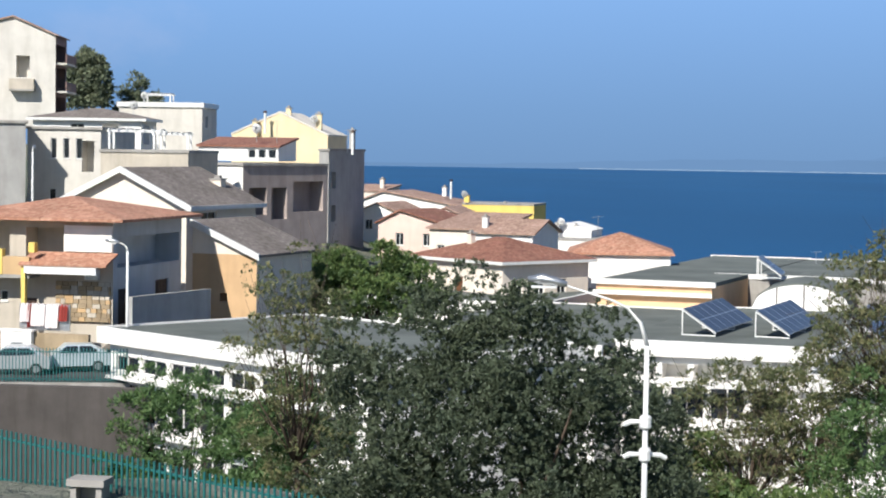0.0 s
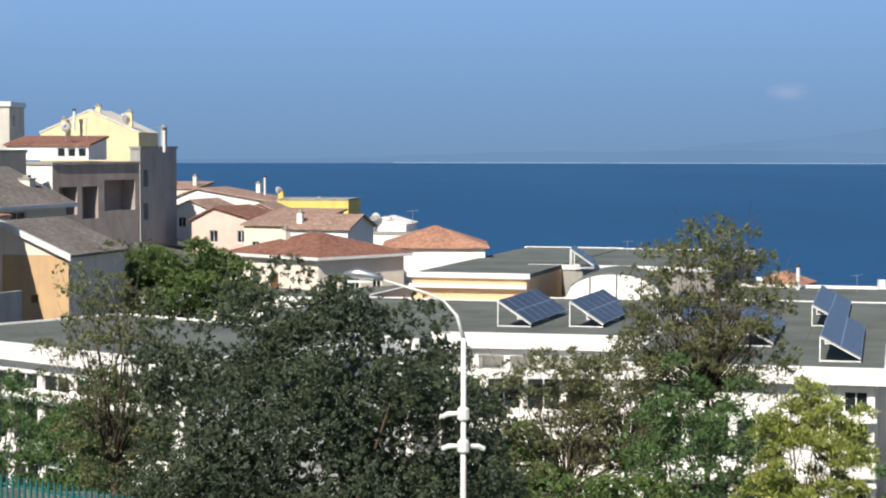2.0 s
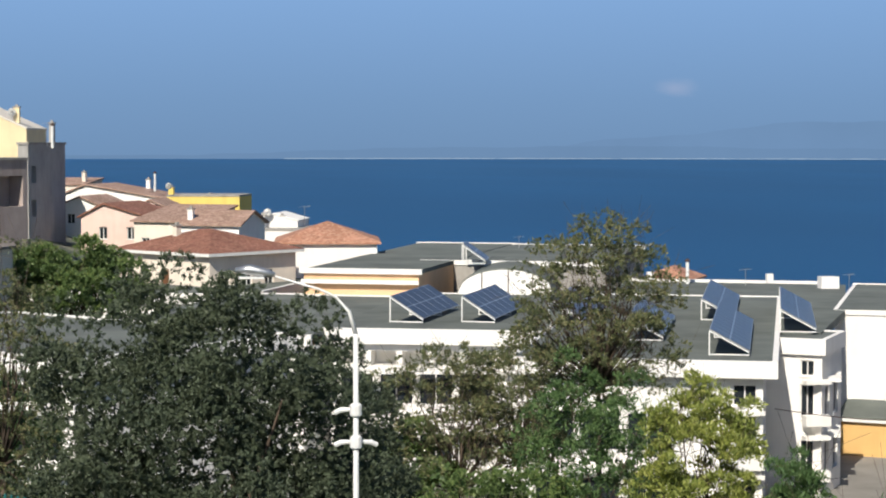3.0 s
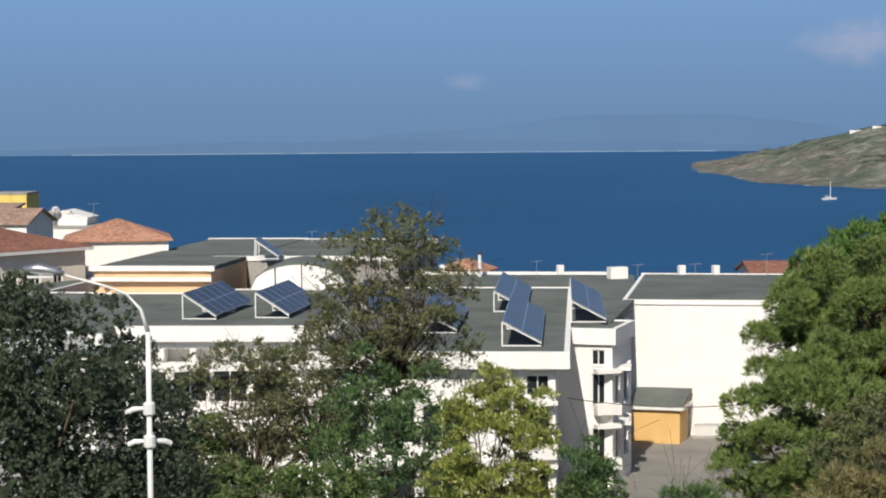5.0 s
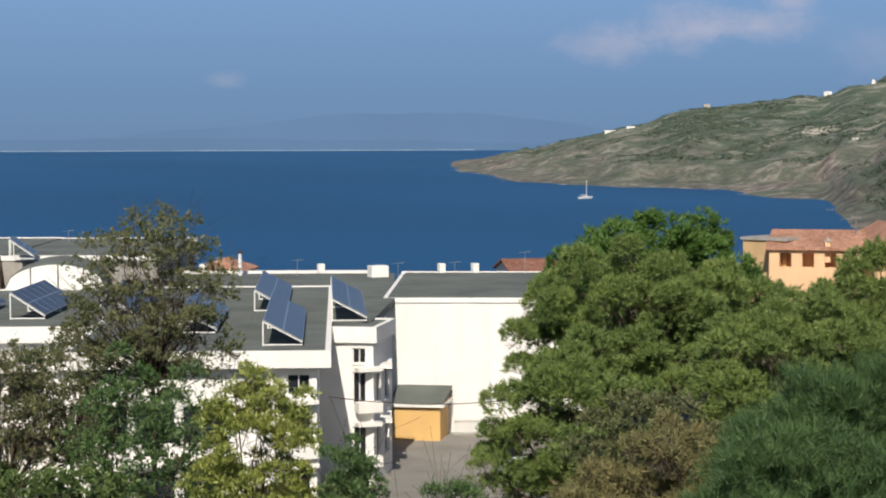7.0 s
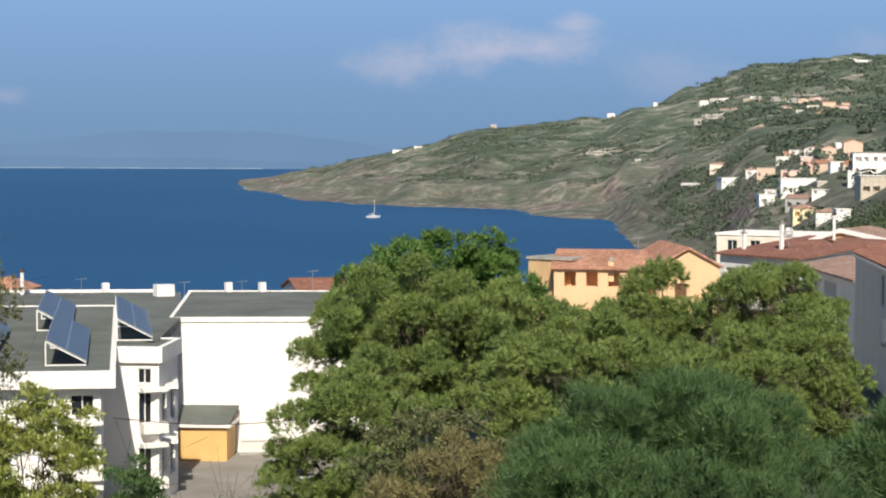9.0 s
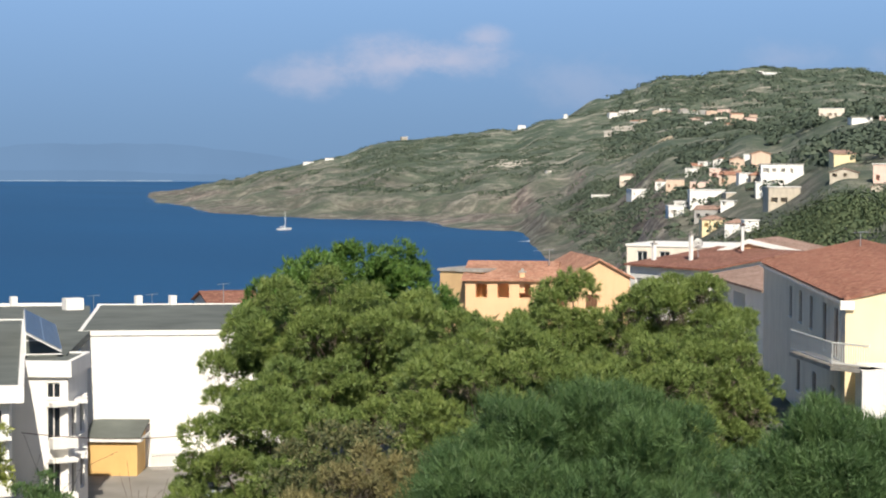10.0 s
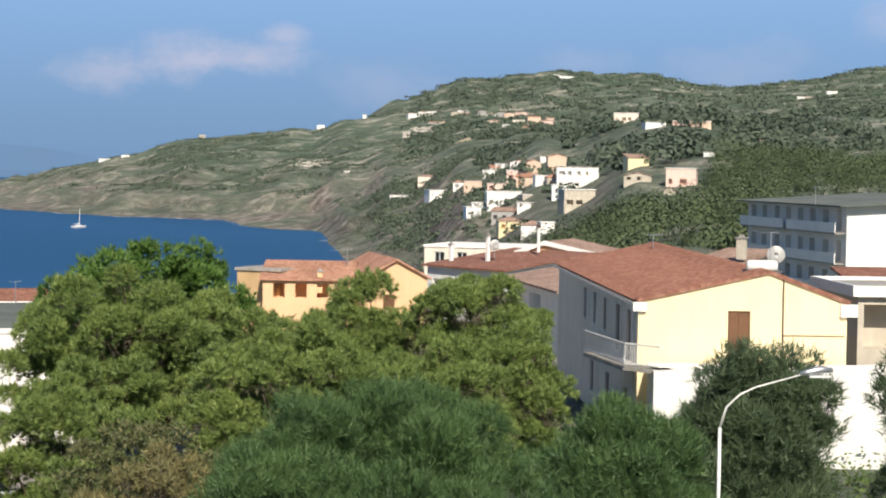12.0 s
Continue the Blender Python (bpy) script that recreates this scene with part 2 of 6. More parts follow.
def house(name, label, b0, r0, b1, r1, depth, base, eave, wall=WHITE, roof=RED_TILE, kind="gable", rise=1.6, over=0.35, openings=(),
          shutter=BROWN, frame_mat=WHITE_PAINT, fascia=None, group="houses of the town", category="house", chimneys=(), side_wall=None, peak=0.5, front=None):
    """A house on the front line from bearing b0, range r0 (its left) to b1, r1. Roof kinds: gable (ridge runs back), cross (ridge along
    the front), hip, flat, lean (falls to the front), side (falls to the right)."""
    p0, p1 = spot(b0, r0), spot(b1, r1)
    w, turn = (p1 - p0).length, math.degrees(math.atan2(p1.y - p0.y, p1.x - p0.x))
    ob = thing(name, pose(p0.x, p0.y, base, 0, 0, turn), label, category, group)
    h = eave - base
    X, Y = Vector((1, 0, 0)), Vector((0, 1, 0))
    sides = {FRONT: (Vector((0, 0, 0)), X, -Y, w), RIGHT: (Vector((w, 0, 0)), Y, X, depth), LEFT: (Vector((0, 0, 0)), Y, -X, depth), BACK: (Vector((0, depth, 0)), X, Y, w)}
    bm = bmesh.new()
    for key, (o, u, n, length) in sides.items():
        if not (front and key == FRONT):
            facade(bm, o, u, n, length, 0.0, h, [q for q in openings if q.side == key], 0.24)
    if front:
        fb = bmesh.new()
        facade(fb, *sides[FRONT], 0.0, h, [q for q in openings if q.side == FRONT], 0.24)
        if kind == "gable":
            face(fb, (0, 0, h), (w, 0, h), (w * peak, 0, h + rise))
        part("front_wall", fb, front, ob)
    if kind == "gable":
        for y in (0, depth)[1 if front else 0:]:
            face(bm, (0, y, h), (w, y, h), (w * peak, y, h + rise))
    if kind == "side":
        for y in (0, depth):
            face(bm, (0, y, h), (w, y, h), (0, y, h + rise))
    if kind == "cross":
        for x in (0, w):
            face(bm, (x, 0, h), (x, depth, h), (x, depth / 2, h + rise))
    if kind == "lean":
        for x in (0, w):
            face(bm, (x, 0, h), (x, depth, h), (x, depth, h + rise))
        face(bm, (0, depth, h), (w, depth, h), (w, depth, h + rise), (0, depth, h + rise))
    part("wall", bm, wall, ob)
    bm = bmesh.new()
    e, t = over, 0.16
    if kind == "gable":
        kl, kr = rise / (w * peak), rise / (w * (1 - peak))
        slab(bm, [(-e, -e, h - e * kl + t), (w * peak, -e, h + rise + t), (w * peak, depth + e, h + rise + t), (-e, depth + e, h - e * kl + t)], t)
        slab(bm, [(w * peak, -e, h + rise + t), (w + e, -e, h - e * kr + t), (w + e, depth + e, h - e * kr + t), (w * peak, depth + e, h + rise + t)], t)
    elif kind == "cross":
        k = rise / (depth / 2)
        slab(bm, [(-e, -e, h - e * k + t), (w + e, -e, h - e * k + t), (w + e, depth / 2, h + rise + t), (-e, depth / 2, h + rise + t)], t)
        slab(bm, [(-e, depth / 2, h + rise + t), (w + e, depth / 2, h + rise + t), (w + e, depth + e, h - e * k + t), (-e, depth + e, h - e * k + t)], t)
    elif kind == "hip":
        s = min(w, depth) / 2
        ra, rb = ((s, depth / 2), (w - s, depth / 2)) if w >= depth else ((w / 2, s), (w / 2, depth - s))
        zt, ze = h + rise + t, h + t - 0.1
        a, b, c, d = (-e, -e, ze), (w + e, -e, ze), (w + e, depth + e, ze), (-e, depth + e, ze)
        g, q = (*ra, zt), (*rb, zt + 0.001)
        if w >= depth:
            for pts in ([a, b, q, g], [b, c, q], [c, d, g, q], [d, a, g]):
                slab(bm, pts, t)
        else:
            for pts in ([a, b, g], [b, c, q, g], [c, d, q], [d, a, g, q]):
                slab(bm, pts, t)
    elif kind == "side":
        k = rise / w
        slab(bm, [(0, -e, h + rise + t), (w + e, -e, h - e * k + t), (w + e, depth + e, h - e * k + t), (0, depth + e, h + rise + t)], t)
    elif kind == "lean":
        k = rise / depth
        slab(bm, [(-e, -e, h - e * k + t), (w + e, -e, h - e * k + t), (w + e, depth + e, h + rise + e * k + t), (-e, depth + e, h + rise + e * k + t)], t)
    else:
        slab(bm, [(-e, -e, h + 0.06), (w + e, -e, h + 0.06), (w + e, depth + e, h + 0.06), (-e, depth + e, h + 0.06)], 0.22)
    part("roof", bm, roof, ob)
    if fascia:
        bm = bmesh.new()
        if kind == "gable":
            for x0, x1, k in ((-e - 0.02, w * peak, rise / (w * peak)), (w + e + 0.02, w * peak, rise / (w * (1 - peak)))):
                z0 = h - e * k + t + 0.05
                slab(bm, [(x0, -e - 0.06, z0), (x1, -e - 0.06, h + rise + t + 0.05), (x1, -e + 0.12, h + rise + t + 0.05), (x0, -e + 0.12, z0)], 0.4)
            boxed(bm, w + e, w + e + 0.1, -e, depth + e, h - e * rise / (w * (1 - peak)) - 0.12, h - e * rise / (w * (1 - peak)) + t)
        elif kind == "side":
            z0 = h - e * rise / w + t + 0.05
            slab(bm, [(0, -e - 0.06, h + rise + t + 0.05), (w + e, -e - 0.06, z0), (w + e, -e + 0.12, z0), (0, -e + 0.12, h + rise + t + 0.05)], 0.4)
        elif kind == "flat":
            for d in ((-e - 0.05, w + e + 0.05, -e - 0.05, -e + 0.15), (-e - 0.05, w + e + 0.05, depth + e - 0.15, depth + e + 0.05), (-e - 0.05, -e + 0.15, -e + 0.15, depth + e - 0.15), (w + e - 0.15, w + e + 0.05, -e + 0.15, depth + e - 0.15)):
                boxed(bm, *d, h - 0.3, h + 0.25)
        else:
            for d in ((-e - 0.04, w + e + 0.04, -e - 0.04, -e + 0.02), (w + e - 0.02, w + e + 0.04, -e + 0.02, depth + e)):
                boxed(bm, *d, h - 0.22, h + 0.02)
        part("fascia", bm, fascia, ob)
    for q in openings:
        if q.kind != LOGGIA:
            o, u, n, _ = sides[q.side]
            window_part(ob, o, u, n, q, shutter, frame_mat)
    for cx, cy, cz, cw, ch in chimneys:
        bm = bmesh.new()
        boxed(bm, cx - cw / 2, cx + cw / 2, cy - cw / 2, cy + cw / 2, cz - base, cz - base + ch)
        stack = part("chimney", bm, side_wall or wall, ob)
        bm = bmesh.new()
        boxed(bm, cx - cw / 2 - 0.08, cx + cw / 2 + 0.08, cy - cw / 2 - 0.08, cy + cw / 2 + 0.08, cz - base + ch, cz - base + ch + 0.1)
        boxed(bm, cx - cw / 4, cx + cw / 4, cy - cw / 4, cy + cw / 4, cz - base + ch + 0.1, cz - base + ch + 0.3)
        part("cap", bm, CONCRETE, stack)
    return ob


def row_of(side, u0, step, count, z, w, h, kind):
    return [Opening(side, u0 + i * step, z, w, h, kind) for i in range(count)]


# ---- ground, sea and distance ----
NEAR_RANGES = (0, 12, 30, 47, 62, 99, 101, 128, 160, 210, 260, 320)
NEAR_LEFT = {
    -40: (38.4, 36, 33, 32.2, 25, 23, 27.5, 27.6, 36, 44, 48, 50),
    -9.3: (38.4, 36, 33, 32.2, 25, 22.5, 27.5, 27.6, 33, 40, 38, 30),
    -8.6: (38.4, 36, 33, 32.2, 25, 22, 22, 27, 32, 38, 34, 20),
    -5: (38.4, 36, 32, 31.8, 27, 22, 22, 25, 31, 33, 28, 8),
    -1: (38.4, 36, 31, 29, 26, 21, 21, 22, 29, 29, 26, 4),
    5: (38.4, 35, 30, 28, 25, 20, 20, 20, 26, 26, 20, 0),
}
NEAR_RIGHT = {
    11: (38.4, 35, 30, 28, 25, 19.5, 19.5, 19.5, 20, 17, 8, -4),
    25: (38.4, 35, 30, 28, 25, 19.5, 19.5, 19.5, 19.5, 13, 3, -4),
    28: (38.4, 35, 31, 29, 27, 24, 24, 24, 25, 18, 6, -4),
    33: (38.4, 35, 31, 29, 27, 25, 25, 26, 26.5, 24, 14, 4),
    38: (38.4, 35, 31, 29, 28, 27, 27, 27, 27, 25, 22, 17),
    44: (38.4, 36, 32, 30, 28, 27.5, 27.5, 27.5, 28, 29, 31, 31),
    70: (38.4, 37, 34, 31, 30, 29, 29, 29, 30, 32, 34, 36),
}
FAR_RANGES = (420, 600, 900, 1150, 1400, 1700, 2000, 2300, 2700, 3300, 4500)
FAR_LEFT = {
    -40: (40, 20, -6, -6, -6, -6, -6, -6, -6, -6, -6),
    -8: (-6, -6, -6, -6, -6, -6, -6, -6, -6, -6, -6),
    21.6: (-6, -6, -6, -6, -6, -6, -6, -6, -6, -6, -6),
    22.8: (-6, -6, -6, -6, -6, -5, 0, 3, 6, -6, -6),
    24.6: (-6, -6, -6, -6, -6, 2, 11, 17, 13, -6, -6),
    26.2: (-6, -6, -6, -6, -6, 9, 22, 35, 28, -6, -6),
    27.6: (-6, -6, -6, -6, -2, 18, 33, 44, 36, -6, -6),
}
FAR_RIGHT = {
    30: (-6, -6, -6, -6, 1, 30, 50, 66, 56, 20, -6),
    33: (-6, -6, -6, -4, 16, 40, 60, 80, 82, 50, 0),
    34.3: (-6, -6, 2, 12, 28, 50, 74, 94, 100, 80, 30),
    35.7: (4, -4, 10, 28, 42, 60, 80, 102, 136, 126, 50),
    38: (12, 20, 36, 48, 58, 74, 94, 120, 164, 160, 90),
    40.4: (22, 30, 50, 54, 60, 76, 98, 130, 176, 170, 100),
    43: (33, 41, 64, 60, 64, 80, 106, 134, 175, 170, 120),
    45.2: (35, 42, 63, 61, 66, 82, 104, 128, 160, 158, 120),
    50: (37, 44, 64, 66, 72, 88, 114, 142, 182, 175, 120),
    90: (44, 54, 76, 80, 90, 110, 130, 150, 190, 200, 180),
}
_profiles = {}
for table, ranges in ((NEAR_LEFT, NEAR_RANGES), (NEAR_RIGHT, NEAR_RANGES)):
    for k, v in table.items():
        _profiles.setdefault("near", {})[k] = v
for table in (FAR_LEFT, FAR_RIGHT):
    for k, v in table.items():
        _profiles.setdefault("far", {})[k] = v


def level(bearing, rng):
    """The smooth height of the land at a bearing and a range."""
    b = abs(bearing) if bearing < -40 else bearing
    if bearing < -40:
        b = -40
    near = rng <= NEAR_RANGES[-1]
    table = _profiles["near" if near else "far"]
    keys = sorted(table)
    b = min(max(b, keys[0]), keys[-1])
    i = max(j for j, k in enumerate(keys) if k <= b)
    j = min(i + 1, len(keys) - 1)
    f = 0 if i == j else (b - keys[i]) / (keys[j] - keys[i])
    f = f * f * (3 - 2 * f)
    if near:
        xs, row = NEAR_RANGES, lambda k: table[k]
    else:
        xs = (NEAR_RANGES[-1], *FAR_RANGES)
        row = lambda k: (None, *table[k])
    n = np.searchsorted(xs, rng, "right") - 1
    n = min(max(n, 0), len(xs) - 2)
    g = (rng - xs[n]) / (xs[n + 1] - xs[n])

    def value(q):
        if xs[q] == NEAR_RANGES[-1] and not near:
            return level(bearing, NEAR_RANGES[-1])
        return row(keys[i])[q] * (1 - f) + row(keys[j])[q] * f
    return value(n) * (1 - g) + value(n + 1) * g


def ground_z(x, y):
    r = math.hypot(x, y)
    z = level(math.degrees(math.atan2(x, y)), r)
    rough = min(1.0, max(0.0, (r - 220) / 500))
    if rough > 0 and z > -5:
        p = Vector((x, y, 0))
        rough *= min(1.0, max(0.12, (z + 3) / 18))
        z += rough * (4 * noise.fractal(p / 110 + Vector((3, 7, 1)), 1.0, 2.0, 5) + 7 * noise.fractal(p / 260, 1.0, 2.0, 5) + 2.5 * noise.fractal(p / 32, 1.0, 2.0, 3) - 2.0)
        if 0.5 < z < 30 and r > 700:
            z += min(1.0, z / 6) * 5.0 * noise.fractal(p / 45, 1.0, 2.0, 4)
        if z > 8:
            z += rough * 4.5 * (0.5 - abs(noise.noise(p / 130 + Vector((9, 2, 0))))) * 2
    return z


bearings = [-180 + 5 * i for i in range(32)] + [-20 + 0.5 * i for i in range(82)] + [21 + 0.17 * i for i in range(200)] + [55 + 5 * i for i in range(25)]
ranges = [0.01 + 3.2 * i for i in range(40)] + [130 * (800 / 130) ** (i / 60) for i in range(60)] + [800 + 12 * i for i in range(170)] + [2840 + 130 * i for i in range(15)]
verts, faces = [], []
for r in ranges:
    for b in bearings:
        p = spot(b, r)
        verts.append((p.x, p.y, ground_z(p.x, p.y)))
nb = len(bearings)
for i in range(len(ranges) - 1):
    for j in range(nb):
        k = (j + 1) % nb
        faces.append((i * nb + j, i * nb + k, (i + 1) * nb + k, (i + 1) * nb + j))
faces.append(tuple(range(nb))[::-1])
me = bpy.data.meshes.new("ground")
me.from_pydata(verts, [], faces)
m, n, l, b = material("haze_greyed_soil_and_scrub", 0.95)
big = noise_node(n, l, 0.004, 6, 0.65)
mid = noise_node(n, l, 0.03, 9, 0.8)
fine = noise_node(n, l, 0.09, 8, 0.75)
# soil tones lifted and blued, so far haze sits in the base colour
soil = ramp_node(n, l, mid.outputs[0], [(0.4, (0.06, 0.088, 0.064)), (0.5, (0.1, 0.132, 0.096)), (0.55, (0.19, 0.195, 0.16)), (0.63, (0.42, 0.39, 0.34))])
rock = ramp_node(n, l, fine.outputs[0], [(0.36, (0.06, 0.05, 0.048)), (0.49, (0.16, 0.132, 0.122)), (0.64, (0.42, 0.37, 0.33))])
geo = n.new("ShaderNodeNewGeometry")
sep = n.new("ShaderNodeSeparateXYZ")
l.new(geo.outputs["Normal"], sep.inputs[0])
pos = n.new("ShaderNodeSeparateXYZ")
l.new(geo.outputs["Position"], pos.inputs[0])
steep = ramp_node(n, l, sep.outputs[2], [(0.72, (1, 1, 1)), (0.86, (0, 0, 0))])
zr = n.new("ShaderNodeMapRange")
zr.inputs[1].default_value, zr.inputs[2].default_value = 48.0, 3.0
l.new(pos.outputs[2], zr.inputs[0])
add = n.new("ShaderNodeMath")
add.use_clamp = True
l.new(steep.outputs[0], add.inputs[0])
patch_n = noise_node(n, l, 0.011, 7, 0.7)
patch = ramp_node(n, l, patch_n.outputs[0], [(0.4, (0.12, 0.12, 0.12)), (0.6, (1, 1, 1))])
bare = n.new("ShaderNodeMath")
bare.operation = "MULTIPLY"
l.new(zr.outputs[0], bare.inputs[0])
l.new(patch.outputs[0], bare.inputs[1])
l.new(bare.outputs[0], add.inputs[1])
tone = ramp_node(n, l, big.outputs[0], [(0.35, (0.7, 0.8, 0.7)), (0.65, (1.15, 1.1, 1.05))])
col = mixed(n, l, add.outputs[0], soil.outputs[0], rock.outputs[0])
l.new(mixed(n, l, 1.0, col, tone.outputs[0], "MULTIPLY"), b.inputs["Base Color"])
bump(n, l, b, fine.outputs[0], 0.8, 4.0)
GROUND = m
ground = tagged(part("ground", me, GROUND, None, smooth=True), "sloping hillside of dry soil, scrub and rock", "ground", kind="structure")

verts, faces = [(0, 0, 0)], []
rings, seg = [120 * (4880 / 120) ** (i / 30) for i in range(31)], 180
for r in rings:
    verts += [(r * math.sin(k * math.tau / seg), r * math.cos(k * math.tau / seg), 0) for k in range(seg)]
for i in range(len(rings) - 1):
    faces += [(1 + i * seg + k, 1 + i * seg + (k + 1) % seg, 1 + (i + 1) * seg + (k + 1) % seg, 1 + (i + 1) * seg + k) for k in range(seg)]
me = bpy.data.meshes.new("water")
me.from_pydata(verts, [], faces)
m, n, l, b = material("sea_water", 0.45)
b.inputs["Specular IOR Level"].default_value = 0.06
w1 = noise_node(n, l, 0.35, 4, 0.6, stretch=(1, 0.45, 1))
w2 = noise_node(n, l, 0.004, 4, 0.5, stretch=(1, 0.35, 1))
c = ramp_node(n, l, w2.outputs[0], [(0.3, (0.009, 0.06, 0.15)), (0.7, (0.012, 0.076, 0.185))])
l.new(c.outputs[0], b.inputs["Base Color"])
bump(n, l, b, w1.outputs[0], 0.35, 0.5)
tagged(part("water", me, m), "calm deep blue sea with small ripples", "sea", kind="structure")


# emission for far backdrops: the haze colour itself glows
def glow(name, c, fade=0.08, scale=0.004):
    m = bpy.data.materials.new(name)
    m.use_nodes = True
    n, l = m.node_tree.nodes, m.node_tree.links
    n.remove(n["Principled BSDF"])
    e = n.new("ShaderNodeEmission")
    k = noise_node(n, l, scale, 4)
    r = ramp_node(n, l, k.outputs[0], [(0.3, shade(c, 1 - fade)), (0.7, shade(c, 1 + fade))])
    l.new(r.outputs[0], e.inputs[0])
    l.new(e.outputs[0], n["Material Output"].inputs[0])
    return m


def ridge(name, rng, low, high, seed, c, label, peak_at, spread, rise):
    """A far range of hills across the gulf, its haze painted in as glow."""
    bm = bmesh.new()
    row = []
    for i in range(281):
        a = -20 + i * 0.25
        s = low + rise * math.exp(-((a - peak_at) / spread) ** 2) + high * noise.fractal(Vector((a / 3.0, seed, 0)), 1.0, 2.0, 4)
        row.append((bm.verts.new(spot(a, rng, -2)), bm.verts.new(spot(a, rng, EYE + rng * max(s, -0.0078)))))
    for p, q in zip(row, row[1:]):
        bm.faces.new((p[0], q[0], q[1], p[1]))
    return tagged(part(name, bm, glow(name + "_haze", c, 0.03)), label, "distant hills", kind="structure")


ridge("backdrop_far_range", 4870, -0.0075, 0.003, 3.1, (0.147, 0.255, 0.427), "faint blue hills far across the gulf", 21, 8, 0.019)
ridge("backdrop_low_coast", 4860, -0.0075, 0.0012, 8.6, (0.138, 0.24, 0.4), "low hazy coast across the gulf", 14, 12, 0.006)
# beach line, glowing in a sand tone with haze painted in
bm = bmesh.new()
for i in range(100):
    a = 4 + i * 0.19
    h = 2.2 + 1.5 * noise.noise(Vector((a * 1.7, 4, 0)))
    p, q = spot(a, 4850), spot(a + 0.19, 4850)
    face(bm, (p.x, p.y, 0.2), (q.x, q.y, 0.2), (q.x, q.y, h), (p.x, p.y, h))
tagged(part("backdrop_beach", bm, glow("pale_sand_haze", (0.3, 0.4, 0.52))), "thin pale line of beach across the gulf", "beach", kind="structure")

# the low sky over the gulf, with thin cumulus
bm = bmesh.new()
rows = []
for i in range(91):
    a = -40 + i * 1.5
    rows.append([bm.verts.new(spot(a, 4885, -4 + j * 130)) for j in range(8)])
for p, q in zip(rows, rows[1:]):
    for j in range(7):
        bm.faces.new((p[j], q[j], q[j + 1], p[j + 1]))
m = bpy.data.materials.new("hazy_blue_sky")
m.use_nodes = True
n, l = m.node_tree.nodes, m.node_tree.links
n.remove(n["Principled BSDF"])
em = n.new("ShaderNodeEmission")
tc = n.new("ShaderNodeTexCoord")
sp = n.new("ShaderNodeSeparateXYZ")
l.new(tc.outputs["Object"], sp.inputs[0])
mr = n.new("ShaderNodeMapRange")
mr.inputs[1].default_value, mr.inputs[2].default_value = 0.0, 600.0
l.new(sp.outputs[2], mr.inputs[0])
blue = ramp_node(n, l, mr.outputs[0], [(0.0, (0.148, 0.258, 0.43)), (0.25, (0.165, 0.29, 0.49)), (0.7, (0.205, 0.362, 0.625)), (1.0, (0.24, 0.42, 0.72))])
col = blue.outputs[0]
fluff = noise_node(n, l, 0.0055, 9, 0.62, stretch=(1, 1, 1.6))
flat_m = n.new("ShaderNodeMapping")
flat_m.inputs["Scale"].default_value = (1, 1, 2.4)
l.new(tc.outputs["Object"], flat_m.inputs["Vector"])
for bearing, z, size, strength in ((29.6, 300, 150, 0.62), (27.0, 268, 130, 0.45), (31.4, 312, 125, 0.5), (32.2, 368, 75, 0.5), (15.6, 178, 60, 0.25), (41.0, 310, 120, 0.22), (46.0, 300, 200, 0.2), (35.0, 250, 180, 0.2), (51, 420, 150, 0.4), (-9.5, 330, 200, 0.15)):
    d = n.new("ShaderNodeVectorMath")
    d.operation = "DISTANCE"
    l.new(flat_m.outputs[0], d.inputs[0])
    d.inputs[1].default_value = spot(bearing, 4885, z * 2.4)
    fall = n.new("ShaderNodeMapRange")
    fall.inputs[1].default_value, fall.inputs[2].default_value = size * 1.6, 0.0
    l.new(d.outputs["Value"], fall.inputs[0])
    ml = n.new("ShaderNodeMath")
    ml.operation = "MULTIPLY_ADD"
    l.new(fluff.outputs[0], ml.inputs[0])
    ml.inputs[1].default_value = 1.7
    l.new(fall.outputs[0], ml.inputs[2])
    puff = n.new("ShaderNodeMapRange")
    puff.interpolation_type = "SMOOTHSTEP"
    puff.inputs[1].default_value, puff.inputs[2].default_value, puff.inputs[4].default_value = 1.0, 1.9, strength
    l.new(ml.outputs[0], puff.inputs[0])
    gate = n.new("ShaderNodeMath")
    gate.operation = "MULTIPLY"
    gate.use_clamp = True
    l.new(puff.outputs[0], gate.inputs[0])
    g2 = n.new("ShaderNodeMapRange")
    g2.inputs[1].default_value, g2.inputs[2].default_value = 0.0, 0.35
    l.new(fall.outputs[0], g2.inputs[0])
    l.new(g2.outputs[0], gate.inputs[1])
    col = mixed(n, l, gate.outputs[0], col, (0.5, 0.5, 0.62))
l.new(col, em.inputs[0])
l.new(em.outputs[0], n["Material Output"].inputs[0])
tagged(part("backdrop_sky", bm, m), "hazy blue sky with a few thin clouds", "sky", kind="structure")

# ---- trees ----


